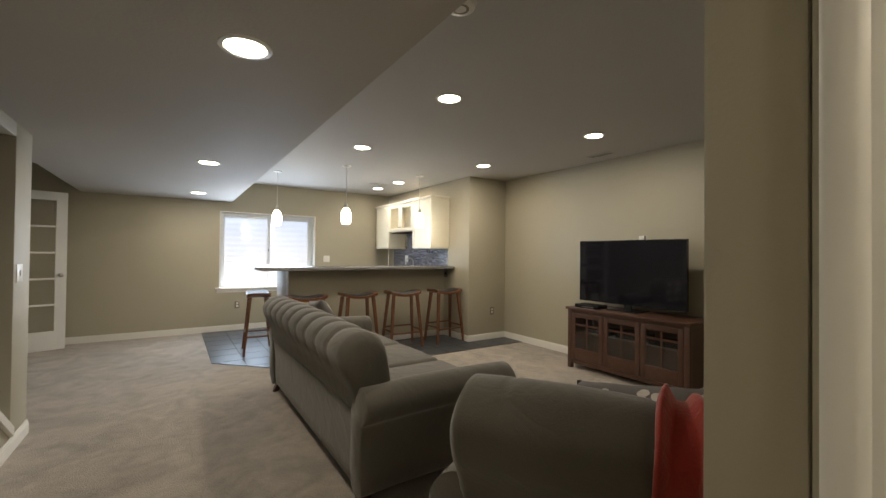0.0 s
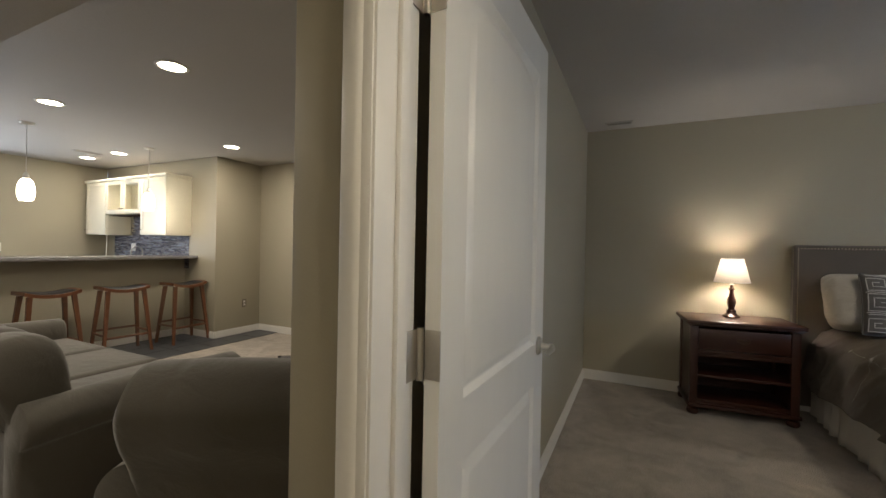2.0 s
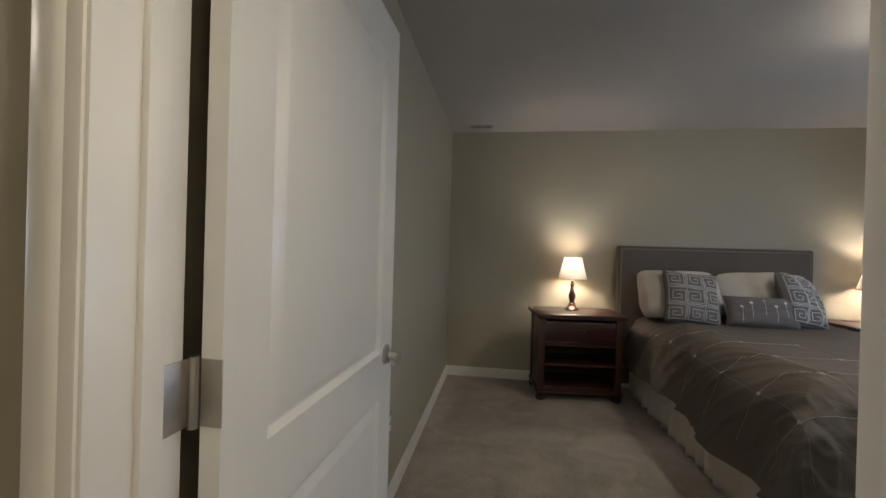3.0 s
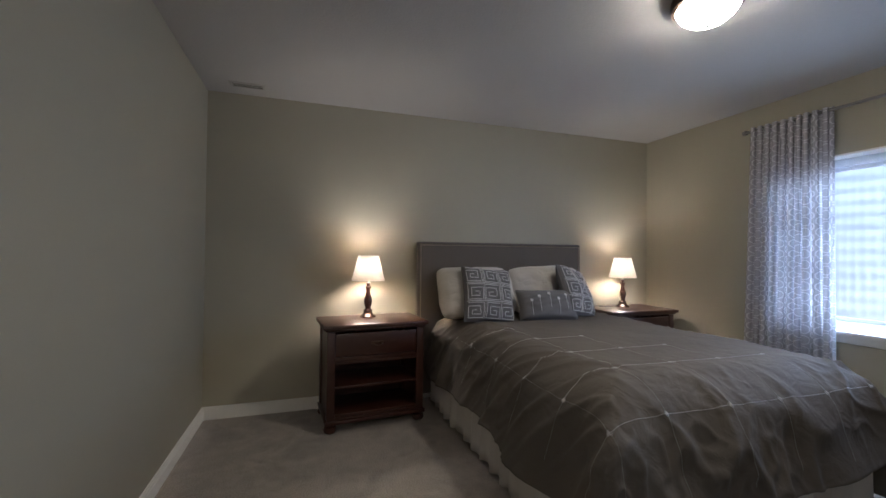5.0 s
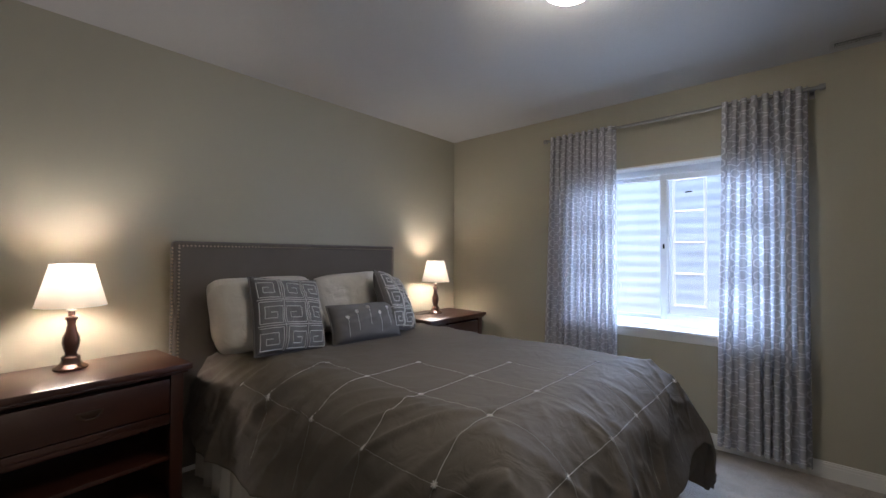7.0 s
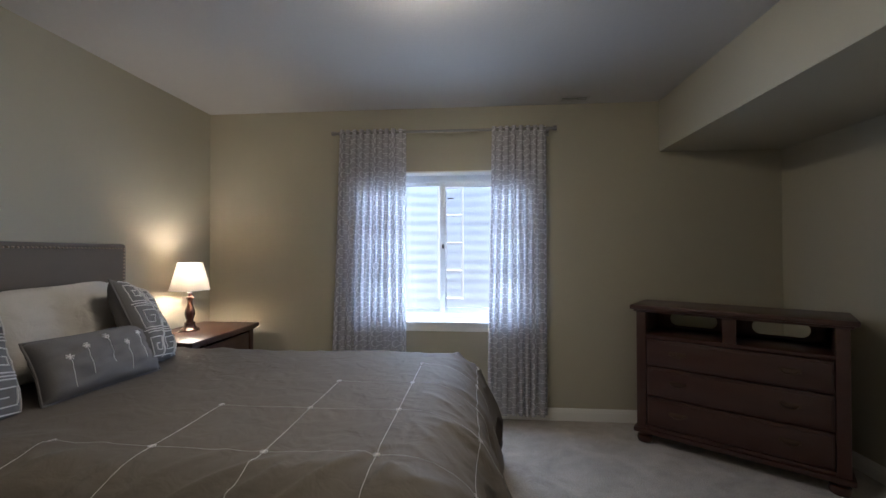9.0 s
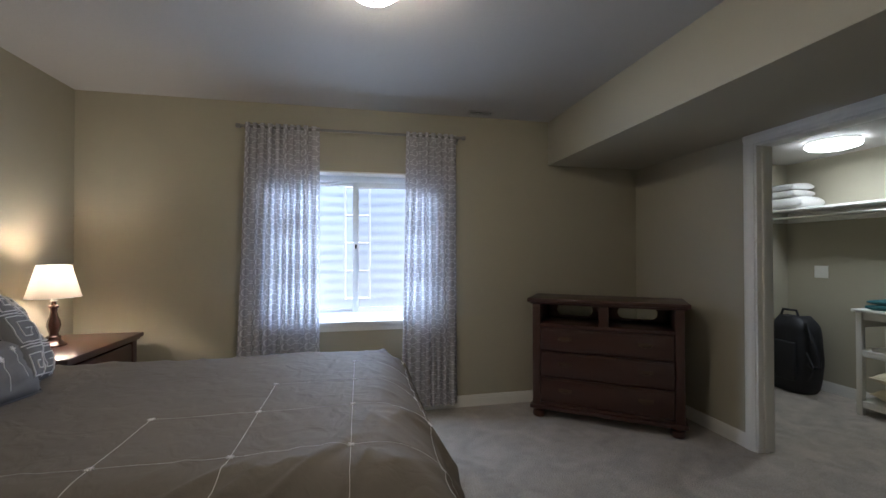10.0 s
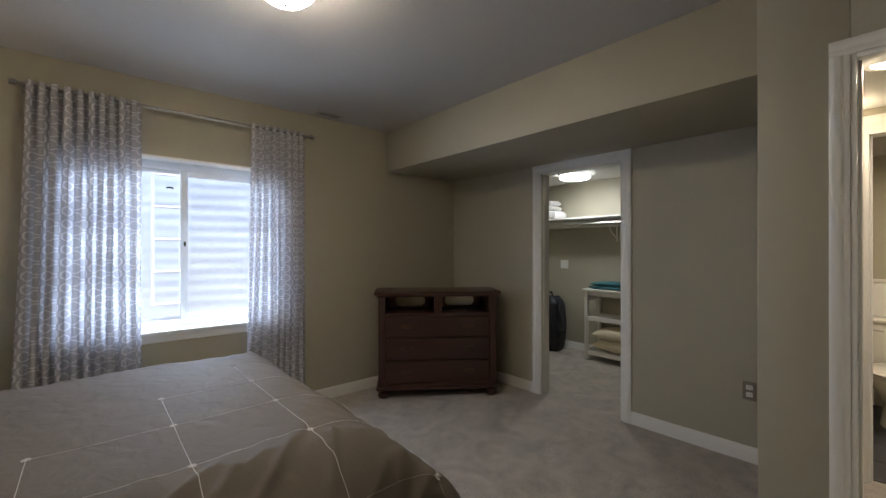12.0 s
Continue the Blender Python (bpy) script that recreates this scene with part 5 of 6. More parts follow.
def seat_thing(name, m, width, cushions, pleats, label, category, tall=1.0):
    """A rolled-arm seat: back along x at y=0, seat towards +y."""
    ob = thing(name, m, label, category)
    iw = width - 0.30
    rings = []
    n = 120 if pleats > 3 else 40
    for i in range(n + 1):
        u = -1 + 2 * i / n
        rings.append([back_point(u, k, width - 0.16, pleats) for k in range(60)])

    def shrink(ring, f, dx):
        c = sum(ring, Vector()) / len(ring)
        return [Vector((p.x + dx, c.y + (p.y - c.y) * f, c.z + (p.z - c.z) * f)) for p in ring]
    rings = [shrink(rings[0], 0.55, -0.032), shrink(rings[0], 0.88, -0.022)] + rings + [shrink(rings[-1], 0.88, 0.022), shrink(rings[-1], 0.55, 0.032)]
    part("backrest", loft(rings), M["sofa"], ob, "rolled and pleated backrest", smooth=60)
    for s in (-1, 1):
        rings = []
        for i in range(15):
            y = 0.04 + (DEEP - 0.06) * i / 14
            rings.append([Vector((s * (iw / 2 - 0.0 + p.x), y, p.y + 0.012 * math.sin(y * 3))) for p in ARM])

        def sm(r, f, dy):
            c = sum(r, Vector()) / len(r)
            return [Vector((c.x + (p.x - c.x) * f, p.y + dy, c.z + (p.z - c.z) * f)) for p in r]
        rings = rings + [sm(rings[-1], 0.93, 0.015), sm(rings[-1], 0.7, 0.022)]
        rings = [sm(rings[0], 0.8, -0.012)] + rings
        part("armrest", loft(rings), M["sofa"], ob, "rolled armrest", smooth=60)
    part("base", boxes((-iw / 2 - 0.10, iw / 2 + 0.10, 0.06, DEEP - 0.02, 0.075, 0.335), bevel=0.02, seg=3), M["sofa"], ob)
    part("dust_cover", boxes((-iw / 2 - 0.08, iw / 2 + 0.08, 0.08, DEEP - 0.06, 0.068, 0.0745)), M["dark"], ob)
    cw = iw / cushions
    for k in range(cushions):
        x0 = -iw / 2 + cw * k
        bm = boxes((x0 + 0.004, x0 + cw - 0.004, 0.20, DEEP + 0.01, 0.337, 0.475), bevel=0.05, seg=4)
        for v in bm.verts:
            f = max(0, 1 - ((v.co.x - x0 - cw / 2) / (cw / 2)) ** 2) * max(0, 1 - ((v.co.y - 0.61) / 0.42) ** 2)
            if v.co.z > 0.42:
                v.co.z += 0.035 * f
        part("seat_cushion", bm, M["sofa"], ob, smooth=60)
    for x in (-iw / 2 - 0.04, iw / 2 + 0.04):
        for y, sp in ((0.11, -0.045), (DEEP - 0.12, 0.03)):
            part("leg", loft([[Vector((x + a * 0.022 + 0, y + b * 0.022 + sp, 0.0)) for a, b in ((-1, -1), (1, -1), (1, 1), (-1, 1))], [Vector((x + a * 0.034, y + b * 0.034, 0.076)) for a, b in ((-1, -1), (1, -1), (1, 1), (-1, 1))]]), M["cherry_in"], ob, "dark tapered wooden leg")
    part("piping", tube([back_point(-1 + 2 * i / 40, 8, width - 0.16, pleats, 0.002) for i in range(41)], 0.004, 6), M["sofa"], ob)
    for c in ob.children:
        c.data.transform(Matrix.Diagonal((1, 1, tall, 1)))
    return ob


SOFA_M = pose(1.465, 4.52, 0, 0, 0, -90)
seat_thing("sofa", SOFA_M, 2.27, 3, 10, "grey-brown upholstered sofa with rolled arms and pleated back", "sofa")
CHAIR_M, CHAIR_TALL = pose(1.54, 2.173, 0, 0, 0, -63), 1.06
seat_thing("armchair", CHAIR_M, 0.75, 1, 2, "grey-brown upholstered armchair with rolled arms", "armchair", CHAIR_TALL)


def flower_pillow(m, seed):
    ob, fn = pillow("throw_pillow", 0.44, 0.44, 0.14, M["cushion"], m, "grey throw pillow printed with pale flowers", "pillow", seed, 0.5)
    rnd = random.Random(seed)
    for i in range(9):
        cu, cv, r = -0.62 + 0.62 * (i % 3) + rnd.uniform(-0.1, 0.1), -0.62 + 0.62 * (i // 3) + rnd.uniform(-0.1, 0.1), 0.17
        bm = bmesh.new()
        for a in range(6):
            t = a * math.pi / 3 + rnd.random()
            pu, pv = cu + r * 0.6 * math.cos(t), cv + r * 0.6 * math.sin(t)
            ring = [bm.verts.new(fn(pu + r * 0.42 * math.cos(k * math.pi / 5), pv + r * 0.42 * math.sin(k * math.pi / 5), 1) + Vector((0, 0, 0.003 + 0.0002 * a))) for k in range(10)]
            bm.faces.new(ring)
        part("flower", bm, M["pillow"], ob, "pale flower")
    return ob


flower_pillow(SOFA_M @ Matrix.Translation((-0.48, 0.35, 0.69)) @ Matrix.Rotation(radians(112), 4, "X") @ Matrix.Rotation(radians(8), 4, "Z") @ Matrix.Rotation(radians(180), 4, "Y"), 21)
flower_pillow(CHAIR_M @ Matrix.Translation((0.155, 0.34, 0.715)) @ Matrix.Rotation(radians(46), 4, "X") @ Matrix.Rotation(radians(6), 4, "Z"), 22)


def throw():
    """A red throw that hangs over the armchair's back."""
    ob = thing("throw_blanket", CHAIR_M, "red knitted throw hanging over the armchair back", "blanket")

    def fn(u, v):
        k = 6 + 34 * v
        k0 = int(k)
        spread = 1 + 0.5 * max(0.0, 0.45 - v)
        x = 0.73 + (u - 0.5) * 0.42 * spread + 0.04 * noise.noise((u * 2, v * 3, 1))
        f = 0.020 + 0.016 * (math.sin(u * 13 + 2 * noise.noise((u * 3, v * 2, 4))) + 0.6 * noise.noise((u * 6, v * 4, 9)))
        a, b = back_point(x, k0, 0.70, 2, max(0.008, f)), back_point(x, k0 + 1, 0.70, 2, max(0.008, f))
        p = a.lerp(b, k - k0)
        if v < 0.12:
            p.z -= (0.12 - v) * 1.2
        p.z *= CHAIR_TALL
        return p
    sh = part("cloth", grid(60, 50, fn), M["red"], ob, smooth=80)
    sh.modifiers.new("thick", "SOLIDIFY").thickness = 0.007
    return ob


throw()


# ---------------------------------------------------------------- television and console
def console():
    """Front faces -x; foot of the front's middle at the origin, width along y."""
    ob = thing("tv_console", pose(4.56, 3.99, 0), "brown wooden media console with three glazed doors", "console")
    w, d, h = 0.67, 0.46, 0.70
    part("top", boxes((-0.02, d + 0.01, -w - 0.02, w + 0.02, h - 0.028, h), bevel=0.004), M["console"], ob)
    for y in (-w, w - 0.05):
        for x in (0.0, d - 0.05):
            part("post", boxes((x, x + 0.05, y, y + 0.05, 0, h - 0.0285), bevel=0.003), M["console"], ob)
    for y in (-w + 0.012, w - 0.027):
        part("side_panel", boxes((0.05, d - 0.05, y, y + 0.015, 0.08, h - 0.0285)), M["console"], ob)
    part("back_panel", boxes((d - 0.02, d - 0.01, -w + 0.05, w - 0.05, 0.08, h - 0.0285)), M["cherry_in"], ob)
    part("bottom_shelf", boxes((0.01, d - 0.02, -w + 0.05, w - 0.05, 0.08, 0.10)), M["console"], ob)
    part("inner_shelf", boxes((0.06, d - 0.02, -w + 0.05, w - 0.05, 0.40, 0.415)), M["cherry_in"], ob)
    part("rail", boxes((0.006, 0.03, -w + 0.05, w - 0.05, h - 0.06, h - 0.0285), (0.006, 0.03, -w + 0.05, w - 0.05, 0.06, 0.10), bevel=0.002), M["console"], ob)
    dw = (2 * w - 0.10) / 3
    for k in range(3):
        y0 = -w + 0.05 + dw * k + 0.004
        y1 = y0 + dw - 0.008
        z0, z1, s = 0.105, h - 0.065, 0.05
        ym, zm = (y0 + y1) / 2, 0.505
        dr = part("door", boxes((0.0, 0.02, y0, y0 + s, z0, z1), (0.0, 0.02, y1 - s, y1, z0, z1), (0.0, 0.02, y0 + s, y1 - s, z1 - s, z1), (0.0, 0.02, y0 + s, y1 - s, z0, 0.24), bevel=0.003), M["console"], ob, "glazed console door")
        part("mullion", boxes((0.004, 0.016, ym - 0.009, ym + 0.009, 0.24, z1 - s)), M["console"], dr)
        part("mullion", boxes((0.0045, 0.0155, y0 + s, ym - 0.009, zm - 0.009, zm + 0.009), (0.0045, 0.0155, ym + 0.009, y1 - s, zm - 0.009, zm + 0.009)), M["console"], dr)
        pn = part("pane", boxes((0.009, 0.012, y0 + s, y1 - s, 0.24, z1 - s)), M["glass"], dr, "glass door pane")
        pn.visible_shadow = False
        part("knob", lathe([(0.006, 0), (0.005, 0.01), (0.011, 0.018), (0.008, 0.026), (0, 0.028)], 12, pose(0, y0 + 0.025 if k else y1 - 0.025, 0.40, 0, -90, 0)), M["bronze"], dr)
    return ob


console()


def television():
    ob = thing("television", pose(4.80, 4.07, 0.70), "black flat screen television, switched off", "television")
    part("cabinet", boxes((0.0, 0.028, -0.615, 0.615, 0.06, 0.765), bevel=0.004), M["plastic"], ob)
    part("screen", boxes((-0.002, 0.0, -0.605, 0.605, 0.075, 0.755)), M["screen"], ob, "glossy black screen")
    part("rear_housing", boxes((0.029, 0.065, -0.38, 0.38, 0.12, 0.55), bevel=0.012), M["plastic"], ob)
    part("neck", boxes((0.005, 0.03, -0.04, 0.04, 0.012, 0.06), bevel=0.004), M["plastic"], ob)
    part("stand", boxes((-0.12, 0.14, -0.17, 0.17, 0.0005, 0.012), bevel=0.004), M["plastic"], ob)
    return ob


television()
cb = thing("media_player", pose(4.66, 4.43, 0.7005), "flat black media box with a small status light", "media player")
part("case", boxes((-0.08, 0.10, -0.15, 0.15, 0.0, 0.042), bevel=0.004), M["plastic"], cb)
part("trim_strip", boxes((-0.0815, -0.0805, -0.10, 0.05, 0.016, 0.021)), M["nickel"], cb)
single("sensor_box", boxes((-0.02, 0.02, -0.03, 0.03, 0, 0.04), bevel=0.006), M["ivory"], pose(4.83, 3.92, 1.466), "small white sensor on top of the television", "sensor")
single("game_controller", boxes((-0.04, 0.04, -0.07, 0.07, 0, 0.035), bevel=0.014, seg=3), M["ivory"], pose(4.72, 3.92, 0.1005), "white game controller inside the console", "controller")
for y, z, hh in ((4.35, 0.415, 0.055), (3.98, 0.415, 0.07), (3.62, 0.415, 0.05)):
    single("media_box", boxes((-0.12, 0.12, -0.15, 0.15, 0, hh), bevel=0.004), M["plastic"], pose(4.80, y, z + 0.0005), "black media box on the console shelf", "media player", "boxes in the console")


# ---------------------------------------------------------------- bar, stools, pendants
def bar():
    ob = thing("bar_counter", pose(0, 0, 0), "raised breakfast bar with grey laminate top and painted front", "bar")
    part("bar_wall", boxes((1.95, XK - 0.001, 6.95, 7.08, 0.0, 1.068), bevel=0.003), M["wall"], ob, "painted bar front")
    part("bar_end", boxes((1.95, 2.07, 7.0805, 7.66, 0.0, 1.068), bevel=0.003), M["wall"], ob)
    part("bar_top", prism([(1.58, 6.66), (XK - 0.001, 6.66), (XK - 0.001, 7.12), (2.20, 7.12), (2.20, 7.74), (1.84, 7.74), (1.58, 7.30)], 1.0685, 1.108, bevel=0.006), M["counter"], ob, "grey laminate bar top")
    part("baseboard", boxes((1.95, XK - 0.015, 6.936, 6.949, 0.006, 0.095), (1.936, 1.949, 6.936, 7.66, 0.006, 0.095), bevel=0.002), M["trim"], ob, "white baseboard")
    return ob


bar()


def stool(m):
    ob = thing("bar_stool", m, "wooden saddle bar stool with black leather seat", "bar stool", "stools along the bar")
    hw, hd, h = 0.225, 0.135, 0.735

    def saddle(u, v):
        x, y = (2 * u - 1), (2 * v - 1)
        return x * hw, y * hd, h + 0.040 * x * x - 0.006 * y * y
    bm = bmesh.new()
    top = [[bm.verts.new(saddle(i / 12, j / 6)) for j in range(7)] for i in range(13)]
    bot = [[bm.verts.new(Vector(saddle(i / 12, j / 6)) - Vector((0, 0, 0.034))) for j in range(7)] for i in range(13)]
    for i in range(12):
        for j in range(6):
            bm.faces.new((top[i][j], top[i + 1][j], top[i + 1][j + 1], top[i][j + 1]))
            bm.faces.new((bot[i][j], bot[i][j + 1], bot[i + 1][j + 1], bot[i + 1][j]))
    for i in range(12):
        bm.faces.new((top[i][0], bot[i][0], bot[i + 1][0], top[i + 1][0]))
        bm.faces.new((top[i][6], top[i + 1][6], bot[i + 1][6], bot[i][6]))
    for j in range(6):
        bm.faces.new((top[0][j], top[0][j + 1], bot[0][j + 1], bot[0][j]))
        bm.faces.new((top[12][j], bot[12][j], bot[12][j + 1], top[12][j + 1]))
    part("seat_frame", bm, M["walnut"], ob)

    def pad(u, v):
        x, y, z = saddle(0.06 + 0.88 * u, 0.06 + 0.88 * v)
        e = min(1.0, 8 * min(u, 1 - u, v, 1 - v))
        return x, y, z - 0.001 + 0.016 * e ** 0.6
    part("seat_pad", grid(17, 13, pad), M["leather"], ob, "black leather seat pad", smooth=60)
    feet, tops = {}, {}
    for sx in (-1, 1):
        for sy in (-1, 1):
            t, f = Vector((sx * 0.175, sy * 0.095, h - 0.015)), Vector((sx * 0.235, sy * 0.165, 0.0))
            tops[sx, sy], feet[sx, sy] = t, f
            part("leg", loft([[f + Vector((a * 0.013, b * 0.013, 0)) for a, b in ((-1, -1), (1, -1), (1, 1), (-1, 1))], [t + Vector((a * 0.020, b * 0.017, 0)) for a, b in ((-1, -1), (1, -1), (1, 1), (-1, 1))]]), M["walnut"], ob)
    for a, b, z in (((-1, -1), (1, -1), 0.20), ((-1, 1), (1, 1), 0.26), ((-1, -1), (-1, 1), 0.23), ((1, -1), (1, 1), 0.23)):
        k = z / (h - 0.015)
        p, q = feet[a].lerp(tops[a], k), feet[b].lerp(tops[b], k)
        part("stretcher", tube([p, q], 0.012, 8), M["walnut"], ob)
    return ob


ST = stool(pose(4.09, 6.55, 0.006, 0, 0, 3))
for x, y, r in ((3.40, 6.57, -4), (2.75, 6.60, 2), (2.08, 6.58, -3)):
    copy_thing(ST, pose(x, y, 0.006, 0, 0, r))
copy_thing(ST, pose(1.64, 7.25, 0.006, 0, 0, 84))


def pendant(x, y):
    ob = thing("pendant_light", pose(x, y, LC), "nickel pendant lamp with a lit white glass shade", "pendant light", "pendants over the bar")
    part("canopy", lathe([(0.012, -0.022), (0.05, -0.016), (0.058, -0.006), (0.058, -0.0005)], 24), M["nickel"], ob)
    part("stem", tube([(0, 0, -0.02), (0, 0, -0.50)], 0.0045, 8), M["nickel"], ob)
    part("cap", lathe([(0.022, -0.56), (0.026, -0.54), (0.020, -0.51), (0.008, -0.495)], 18), M["nickel"], ob)
    part("glass_shade", lathe([(0.048, -0.775), (0.060, -0.75), (0.068, -0.69), (0.064, -0.63), (0.050, -0.585), (0.028, -0.558)], 24), M["pend"], ob, "white blown glass shade, lit")
    lamp("pendant_bulb", "POINT", PENDANT_W, SOFTWARM, pose(x, y, LC - 0.86), radius=0.05)
    return ob


for x, y in ((1.93, 7.62), (2.61, 6.70), (3.73, 6.70)):
    pendant(x, y)


def can_light(x, y, z, watts=CAN_W):
    ob = thing("recessed_light", pose(x, y, z), "recessed ceiling light with white trim ring, switched on", "recessed light", "recessed ceiling lights")
    part("trim_ring", lathe([(0.078, -0.001), (0.080, -0.006), (0.098, -0.005), (0.101, -0.0005)], 32), M["ivory"], ob)
    part("lens", lathe([(0.0, -0.0035), (0.077, -0.0030)], 32), M["can"], ob)
    lamp("recessed_lamp", "AREA", watts, SOFTWARM, pose(x, y, z - 0.012), disk=0.14)
    return ob


can_light(1.10, 0.84, LS, 1.15)
for x, y, z in ((0.95, 3.30, LS), (0.975, 5.80, LS), (0.99, 8.10, LS), (2.41, 4.00, LC), (4.08, 3.97, LC)):
    can_light(x, y, z)
for x, y in ((2.42, 5.70), (4.07, 5.64)):
    can_light(x, y, LC, 3.2)
for x, y in ((3.75, 7.42), (3.74, 8.20)):
    can_light(x, y, LC, 1.7)

sd = thing("smoke_detector", pose(1.80, 3.02, LC), "round white smoke detector on the ceiling", "smoke detector")
part("body", lathe([(0.0, -0.036), (0.055, -0.035), (0.068, -0.028), (0.074, -0.008), (0.077, -0.0005)], 28), M["ivory"], sd)
part("vent_ring", lathe([(0.036, -0.0355), (0.040, -0.0355), (0.040, -0.033), (0.036, -0.033)], 24), M["plate"], sd)
ceiling_vent(4.78, 4.40, LC, 0.06, 0.15)
ceiling_vent(3.55, 7.75, LC, 0.15, 0.06)


# ---------------------------------------------------------------- kitchen wall
def wall_cabinet(y0, y1, z0, z1, doors, glazed):
    """An upper cabinet on the kitchen side wall, facing -x."""
    d = 0.32
    xf = XK - d
    ob = thing("wall_cabinet", pose(0, 0, 0), "cream painted upper cabinet with glazed doors" if glazed else "cream painted upper cabinet with shaker doors", "cabinet", "upper kitchen cabinets")
    if glazed:
        part("body", boxes((xf, XK - 0.001, y0, y0 + 0.015, z0, z1), (xf, XK - 0.001, y1 - 0.015, y1, z0, z1), (xf, XK - 0.001, y0 + 0.015, y1 - 0.015, z0, z0 + 0.015), (xf, XK - 0.001, y0 + 0.015, y1 - 0.015, z1 - 0.015, z1), (XK - 0.012, XK - 0.001, y0 + 0.015, y1 - 0.015, z0 + 0.015, z1 - 0.015)), M["cabinet"], ob)
    else:
        part("body", boxes((xf, XK - 0.001, y0, y1, z0, z1), bevel=0.002), M["cabinet"], ob)
    w = (y1 - y0) / doors
    for k in range(doors):
        a, b, s = y0 + w * k + 0.003, y0 + w * (k + 1) - 0.003, 0.055
        dr = part("door", boxes((xf - 0.02, xf - 0.001, a, a + s, z0 + 0.003, z1 - 0.003), (xf - 0.02, xf - 0.001, b - s, b, z0 + 0.003, z1 - 0.003), (xf - 0.02, xf - 0.001, a + s, b - s, z0 + 0.003, z0 + 0.003 + s), (xf - 0.02, xf - 0.001, a + s, b - s, z1 - 0.003 - s, z1 - 0.003), bevel=0.002), M["cabinet"], ob)
        if glazed:
            pn = part("pane", boxes((xf - 0.012, xf - 0.009, a + s, b - s, z0 + s, z1 - s)), M["glass"], dr, "glass pane")
            pn.visible_shadow = False
        else:
            part("centre_panel", boxes((xf - 0.012, xf - 0.0015, a + s, b - s, z0 + s, z1 - s)), M["cabinet"], dr)
        part("knob", lathe([(0.005, 0), (0.004, 0.012), (0.012, 0.02), (0.008, 0.028), (0, 0.029)], 12, pose(xf - 0.02, (b - 0.028) if k % 2 == 0 else (a + 0.028), z0 + 0.07, 0, -90, 0)), M["bronze"], dr)
    return ob


wall_cabinet(6.82, 7.41, 1.38, 2.16, 1, False)
wall_cabinet(7.413, 8.30, 1.68, 2.16, 2, True)
wall_cabinet(8.303, 8.85, 1.38, 2.16, 1, False)
struct("cabinet_crown", boxes((XK - 0.36, XK - 0.001, 6.80, 8.87, 2.161, 2.20), bevel=0.008), M["cabinet"], "cream crown moulding over the cabinets", "trim")
rack = thing("stemware_rack", pose(0, 0, 0), "dark wire stemware rack under the cabinet", "rack")
for k in range(10):
    part("wire", tube([(XK - 0.30, 7.45 + 0.09 * k, 1.66), (XK - 0.02, 7.45 + 0.09 * k, 1.66)], 0.004, 6), M["bronze"], rack)
for x in (XK - 0.29, XK - 0.05):
    part("wire", tube([(x, 7.43, 1.668), (x, 8.28, 1.668)], 0.004, 6), M["bronze"], rack)
base = thing("base_cabinet", pose(0, 0, 0), "cream base cabinet with grey counter behind the bar", "cabinet")
part("body", boxes((XK - 0.60, XK - 0.001, 7.10, YF - 0.001, 0.10, 0.88), bevel=0.003), M["cabinet"], base)
part("toe_kick", boxes((XK - 0.54, XK - 0.001, 7.10, YF - 0.001, 0.006, 0.099)), M["dark"], base)
part("counter_top", boxes((XK - 0.63, XK - 0.001, 7.09, YF - 0.001, 0.881, 0.92), bevel=0.004), M["counter"], base)
tap = thing("faucet", pose(XK - 0.14, 7.72, 0.9205), "brushed nickel gooseneck faucet", "faucet")
part("base", lathe([(0.026, 0), (0.026, 0.01), (0.016, 0.02), (0.016, 0.06)], 18), M["nickel"], tap)
part("spout", tube([(0, 0, 0.05), (0, 0, 0.22)] + [(-0.075 + 0.075 * math.cos(a), 0, 0.22 + 0.075 * math.sin(a)) for a in [math.pi * i / 10 for i in range(1, 11)]] + [(-0.15, 0, 0.18)], 0.011, 10), M["nickel"], tap)
part("lever", tube([(0, 0.016, 0.05), (0, 0.06, 0.075)], 0.007, 8), M["nickel"], tap)
outlet(pose(XK - 0.011, 8.20, 1.20, 0, 0, -90), "blank", "ivory")


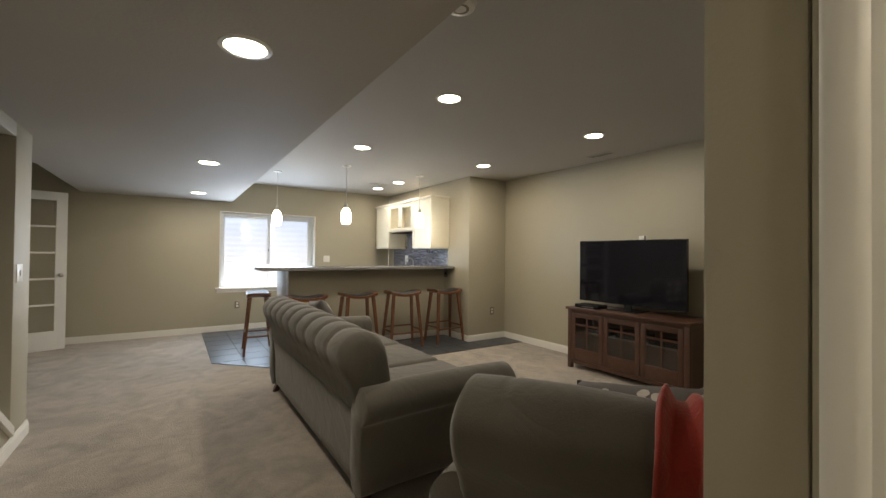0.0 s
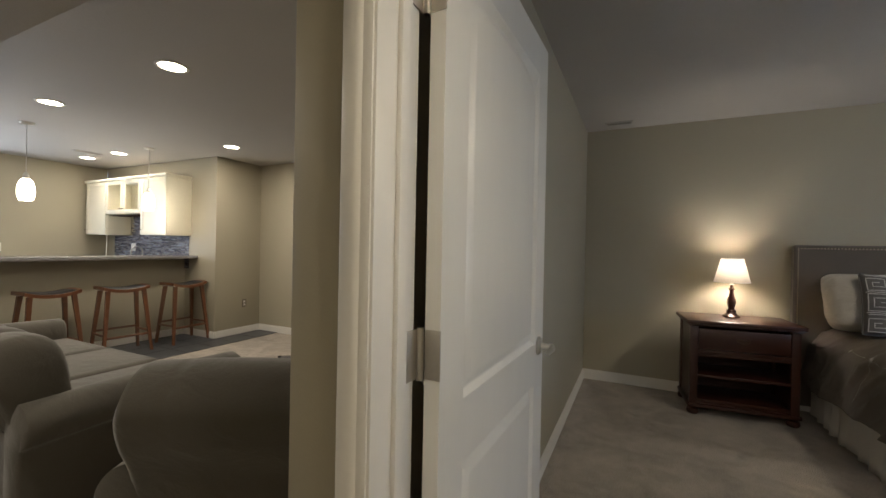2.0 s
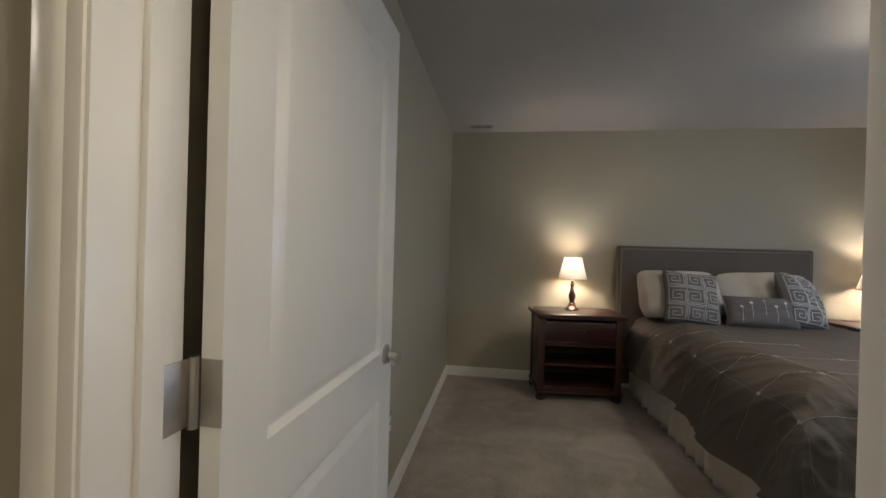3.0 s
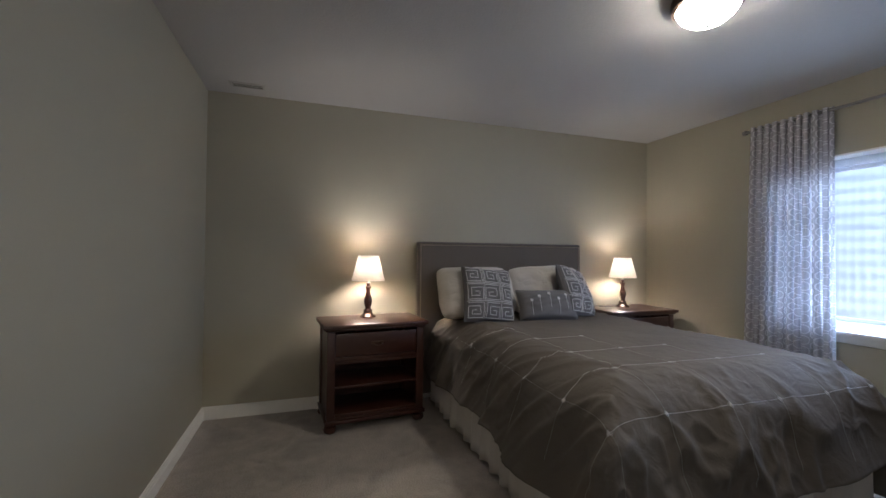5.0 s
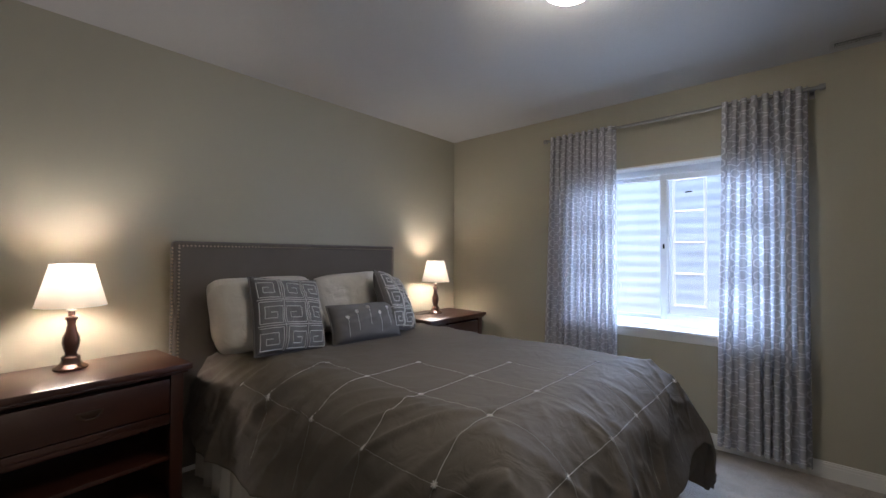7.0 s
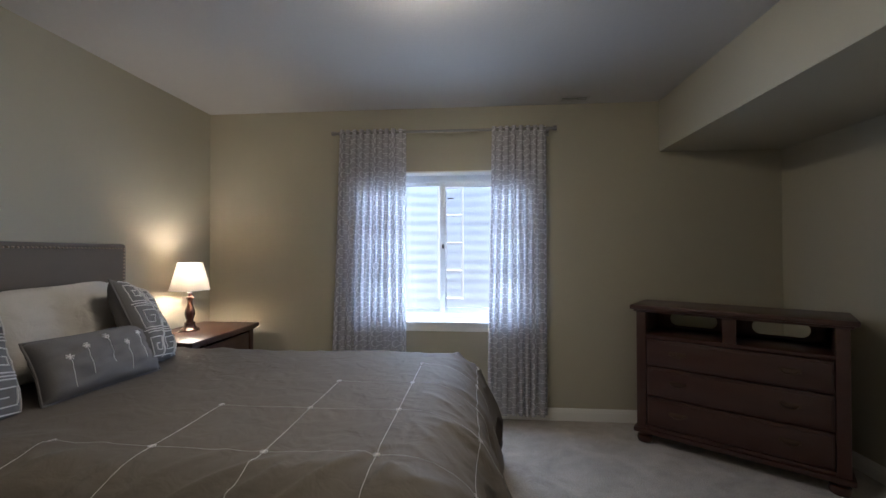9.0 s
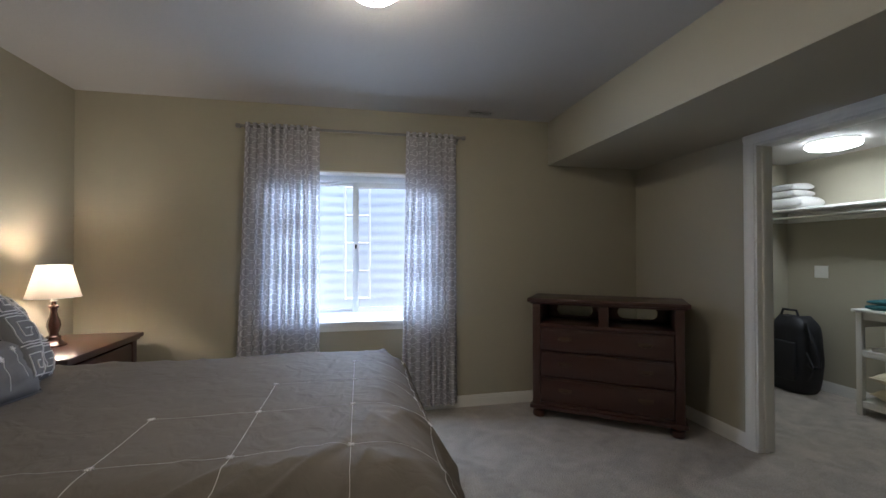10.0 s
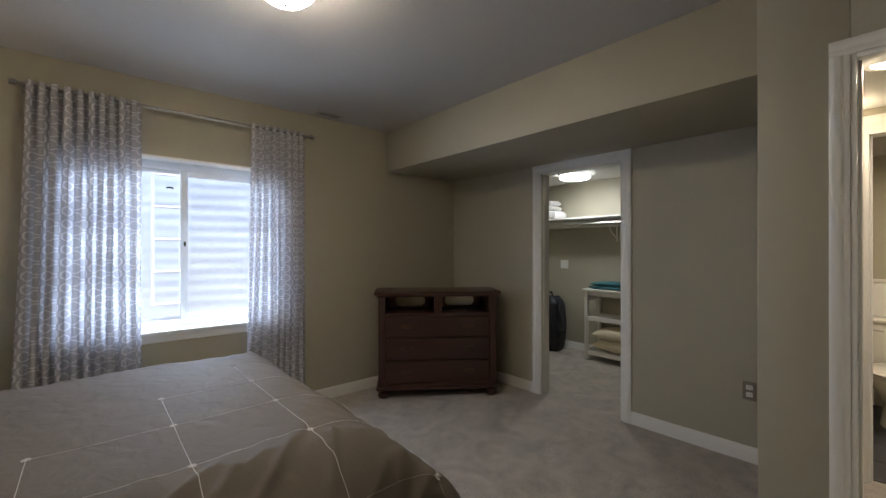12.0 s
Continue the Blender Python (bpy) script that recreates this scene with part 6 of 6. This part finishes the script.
def mosaic():
    """Thin glass and stone strips behind the counter."""
    mat = bpy.data.materials.new("mosaic_strips")
    mat.use_nodes = True
    n, l = mat.node_tree.nodes, mat.node_tree.links
    geo, ramp = n.new("ShaderNodeNewGeometry"), n.new("ShaderNodeValToRGB")
    ramp.color_ramp.elements[0].color, ramp.color_ramp.elements[1].color = (0.05, 0.055, 0.08, 1), (0.30, 0.32, 0.38, 1)
    e = ramp.color_ramp.elements.new(0.5)
    e.color = (0.12, 0.11, 0.14, 1)
    l.new(geo.outputs["Random Per Island"], ramp.inputs["Fac"])
    l.new(ramp.outputs[0], n["Principled BSDF"].inputs["Base Color"])
    n["Principled BSDF"].inputs["Roughness"].default_value = 0.2
    vs, fs = [], []
    rnd = random.Random(4)
    z = 0.925
    while z < 1.66:
        y = 6.86 - rnd.uniform(0, 0.1)
        while y < 8.74:
            w = rnd.choice((0.05, 0.075, 0.10, 0.13))
            a, b = max(6.86, y), min(8.74, y + w - 0.003)
            if b - a > 0.01 and (z + 0.016 < 1.38 or 7.42 < a and b < 8.29):
                t = 0.007 + rnd.uniform(0, 0.003)
                k = len(vs)
                vs += [(XK - dx, yy, zz) for dx in (0.0005, t) for yy, zz in ((a, z), (b, z), (b, z + 0.015), (a, z + 0.015))]
                fs += [(k, k + 1, k + 2, k + 3), (k + 4, k + 7, k + 6, k + 5), (k, k + 4, k + 5, k + 1), (k + 1, k + 5, k + 6, k + 2), (k + 2, k + 6, k + 7, k + 3), (k + 3, k + 7, k + 4, k)]
            y += w
        z += 0.018
    me = bpy.data.meshes.new("backsplash")
    me.from_pydata(vs, [], fs)
    me.materials.append(mat)
    return tagged(new("backsplash", me), "dark blue-grey glass mosaic strips behind the counter", "backsplash", kind="stuff")


mosaic()


# ---------------------------------------------------------------- glazed door leaf in the far corner
def french_door():
    ob = thing("french_door", pose(-0.46, 8.70, 0.01, 0, 0, 199), "white glazed door with five panes, standing open", "door")
    w, t, h = 0.80, 0.035, 2.03
    rows = [(0, 0.11, 0, t, 0, h), (w - 0.11, w, 0, t, 0, h), (0.11, w - 0.11, 0, t, 0, 0.24), (0.11, w - 0.11, 0, t, h - 0.11, h)]
    part("stile_frame", boxes(*rows), M["door"], ob)
    n = 5
    zh = (h - 0.11 - 0.24) / n
    for k in range(n):
        z0 = 0.24 + zh * k
        if k:
            part("glazing_bar", boxes((0.11, w - 0.11, 0.004, t - 0.004, z0 - 0.012, z0 + 0.012), bevel=0.003), M["door"], ob)
        pn = part("pane", boxes((0.108, w - 0.108, 0.015, 0.019, z0 + (0.012 if k else 0), z0 + zh - 0.012)), M["glass"], ob, "clear glass pane")
        pn.visible_shadow = False
    for s, y in ((-1, 0), (1, t)):
        part("door_knob", lathe([(0.028, 0), (0.028, 0.006), (0.011, 0.012), (0.011, 0.03), (0.026, 0.042), (0.028, 0.055), (0.018, 0.066), (0, 0.068)], 20, pose(0.06, y, 0.96, 90 if s < 0 else -90)), M["nickel"], ob, "round nickel knob")
    return ob


french_door()

# ---------------------------------------------------------------- tile pieces, last
def tile_floor(name, x0, x1, y0, y1, size, keep, label, chamfer=None):
    """Single stone tiles over a grout bed."""
    bed_shape = [(x0, y0), (x1, y0), (x1, y1), (x0, y1)]
    if chamfer:
        bed_shape = [(x0 + chamfer, y0), (x1, y0), (x1, y1), (x0, y1), (x0, y0 + chamfer)]
    ob = struct(name, prism(bed_shape, -0.02, 0.0035), M["grout"], label, "tile floor")
    g = 0.004
    whole = mesh_of("tile", boxes((-size / 2 + g, size / 2 - g, -size / 2 + g, size / 2 - g, 0.0, 0.0065), bevel=0.0015, seg=1), M["slate"], 0)
    ny, nx = int((y1 - y0) / size) + 1, int((x1 - x0) / size) + 1
    for j in range(ny):
        for i in range(nx):
            cx, cy = x0 + size * (i + 0.5), y0 + size * (j + 0.5)
            a0, a1, b0, b1 = cx - size / 2 + g, min(cx + size / 2 - g, x1), cy - size / 2 + g, min(cy + size / 2 - g, y1)
            if a1 - a0 < 0.02 or b1 - b0 < 0.02 or not keep(cx, cy):
                continue
            corner = chamfer and (a0 - x0) + (b0 - y0) < chamfer
            if corner and (a1 - x0) + (b1 - y0) < chamfer:
                continue
            if corner or a1 == x1 or b1 == y1:
                bm = boxes((a0, a1, b0, b1, 0.0, 0.0065))
                if corner:
                    geom = bm.verts[:] + bm.edges[:] + bm.faces[:]
                    cut = bmesh.ops.bisect_plane(bm, geom=geom, plane_co=(x0 + chamfer, y0, 0), plane_no=(-1, -1, 0), clear_outer=True)
                    bmesh.ops.holes_fill(bm, edges=[e for e in bm.edges if e.is_boundary])
                t = new("tile", mesh_of("tile", bm, M["slate"], 0))
            else:
                t = new("tile", whole)
                t.location = (cx, cy, 0.0)
            t.parent = ob
    return ob


tile_floor("tile_floor", 1.10, XK, 5.90, YF, 0.33, lambda x, y: y < 7.0 or x < 2.0, "dark slate tile floor round the bar", 1.0)
tile_floor("tile_floor_pier", XK, XT, 5.90, YK, 0.33, lambda x, y: True, "dark slate tile floor beside the pier")
tile_floor("bath_tile_floor", -1.36, BX - 0.06, YA + 0.12, 2.0, 0.33, lambda x, y: True, "dark slate bathroom floor tiles")
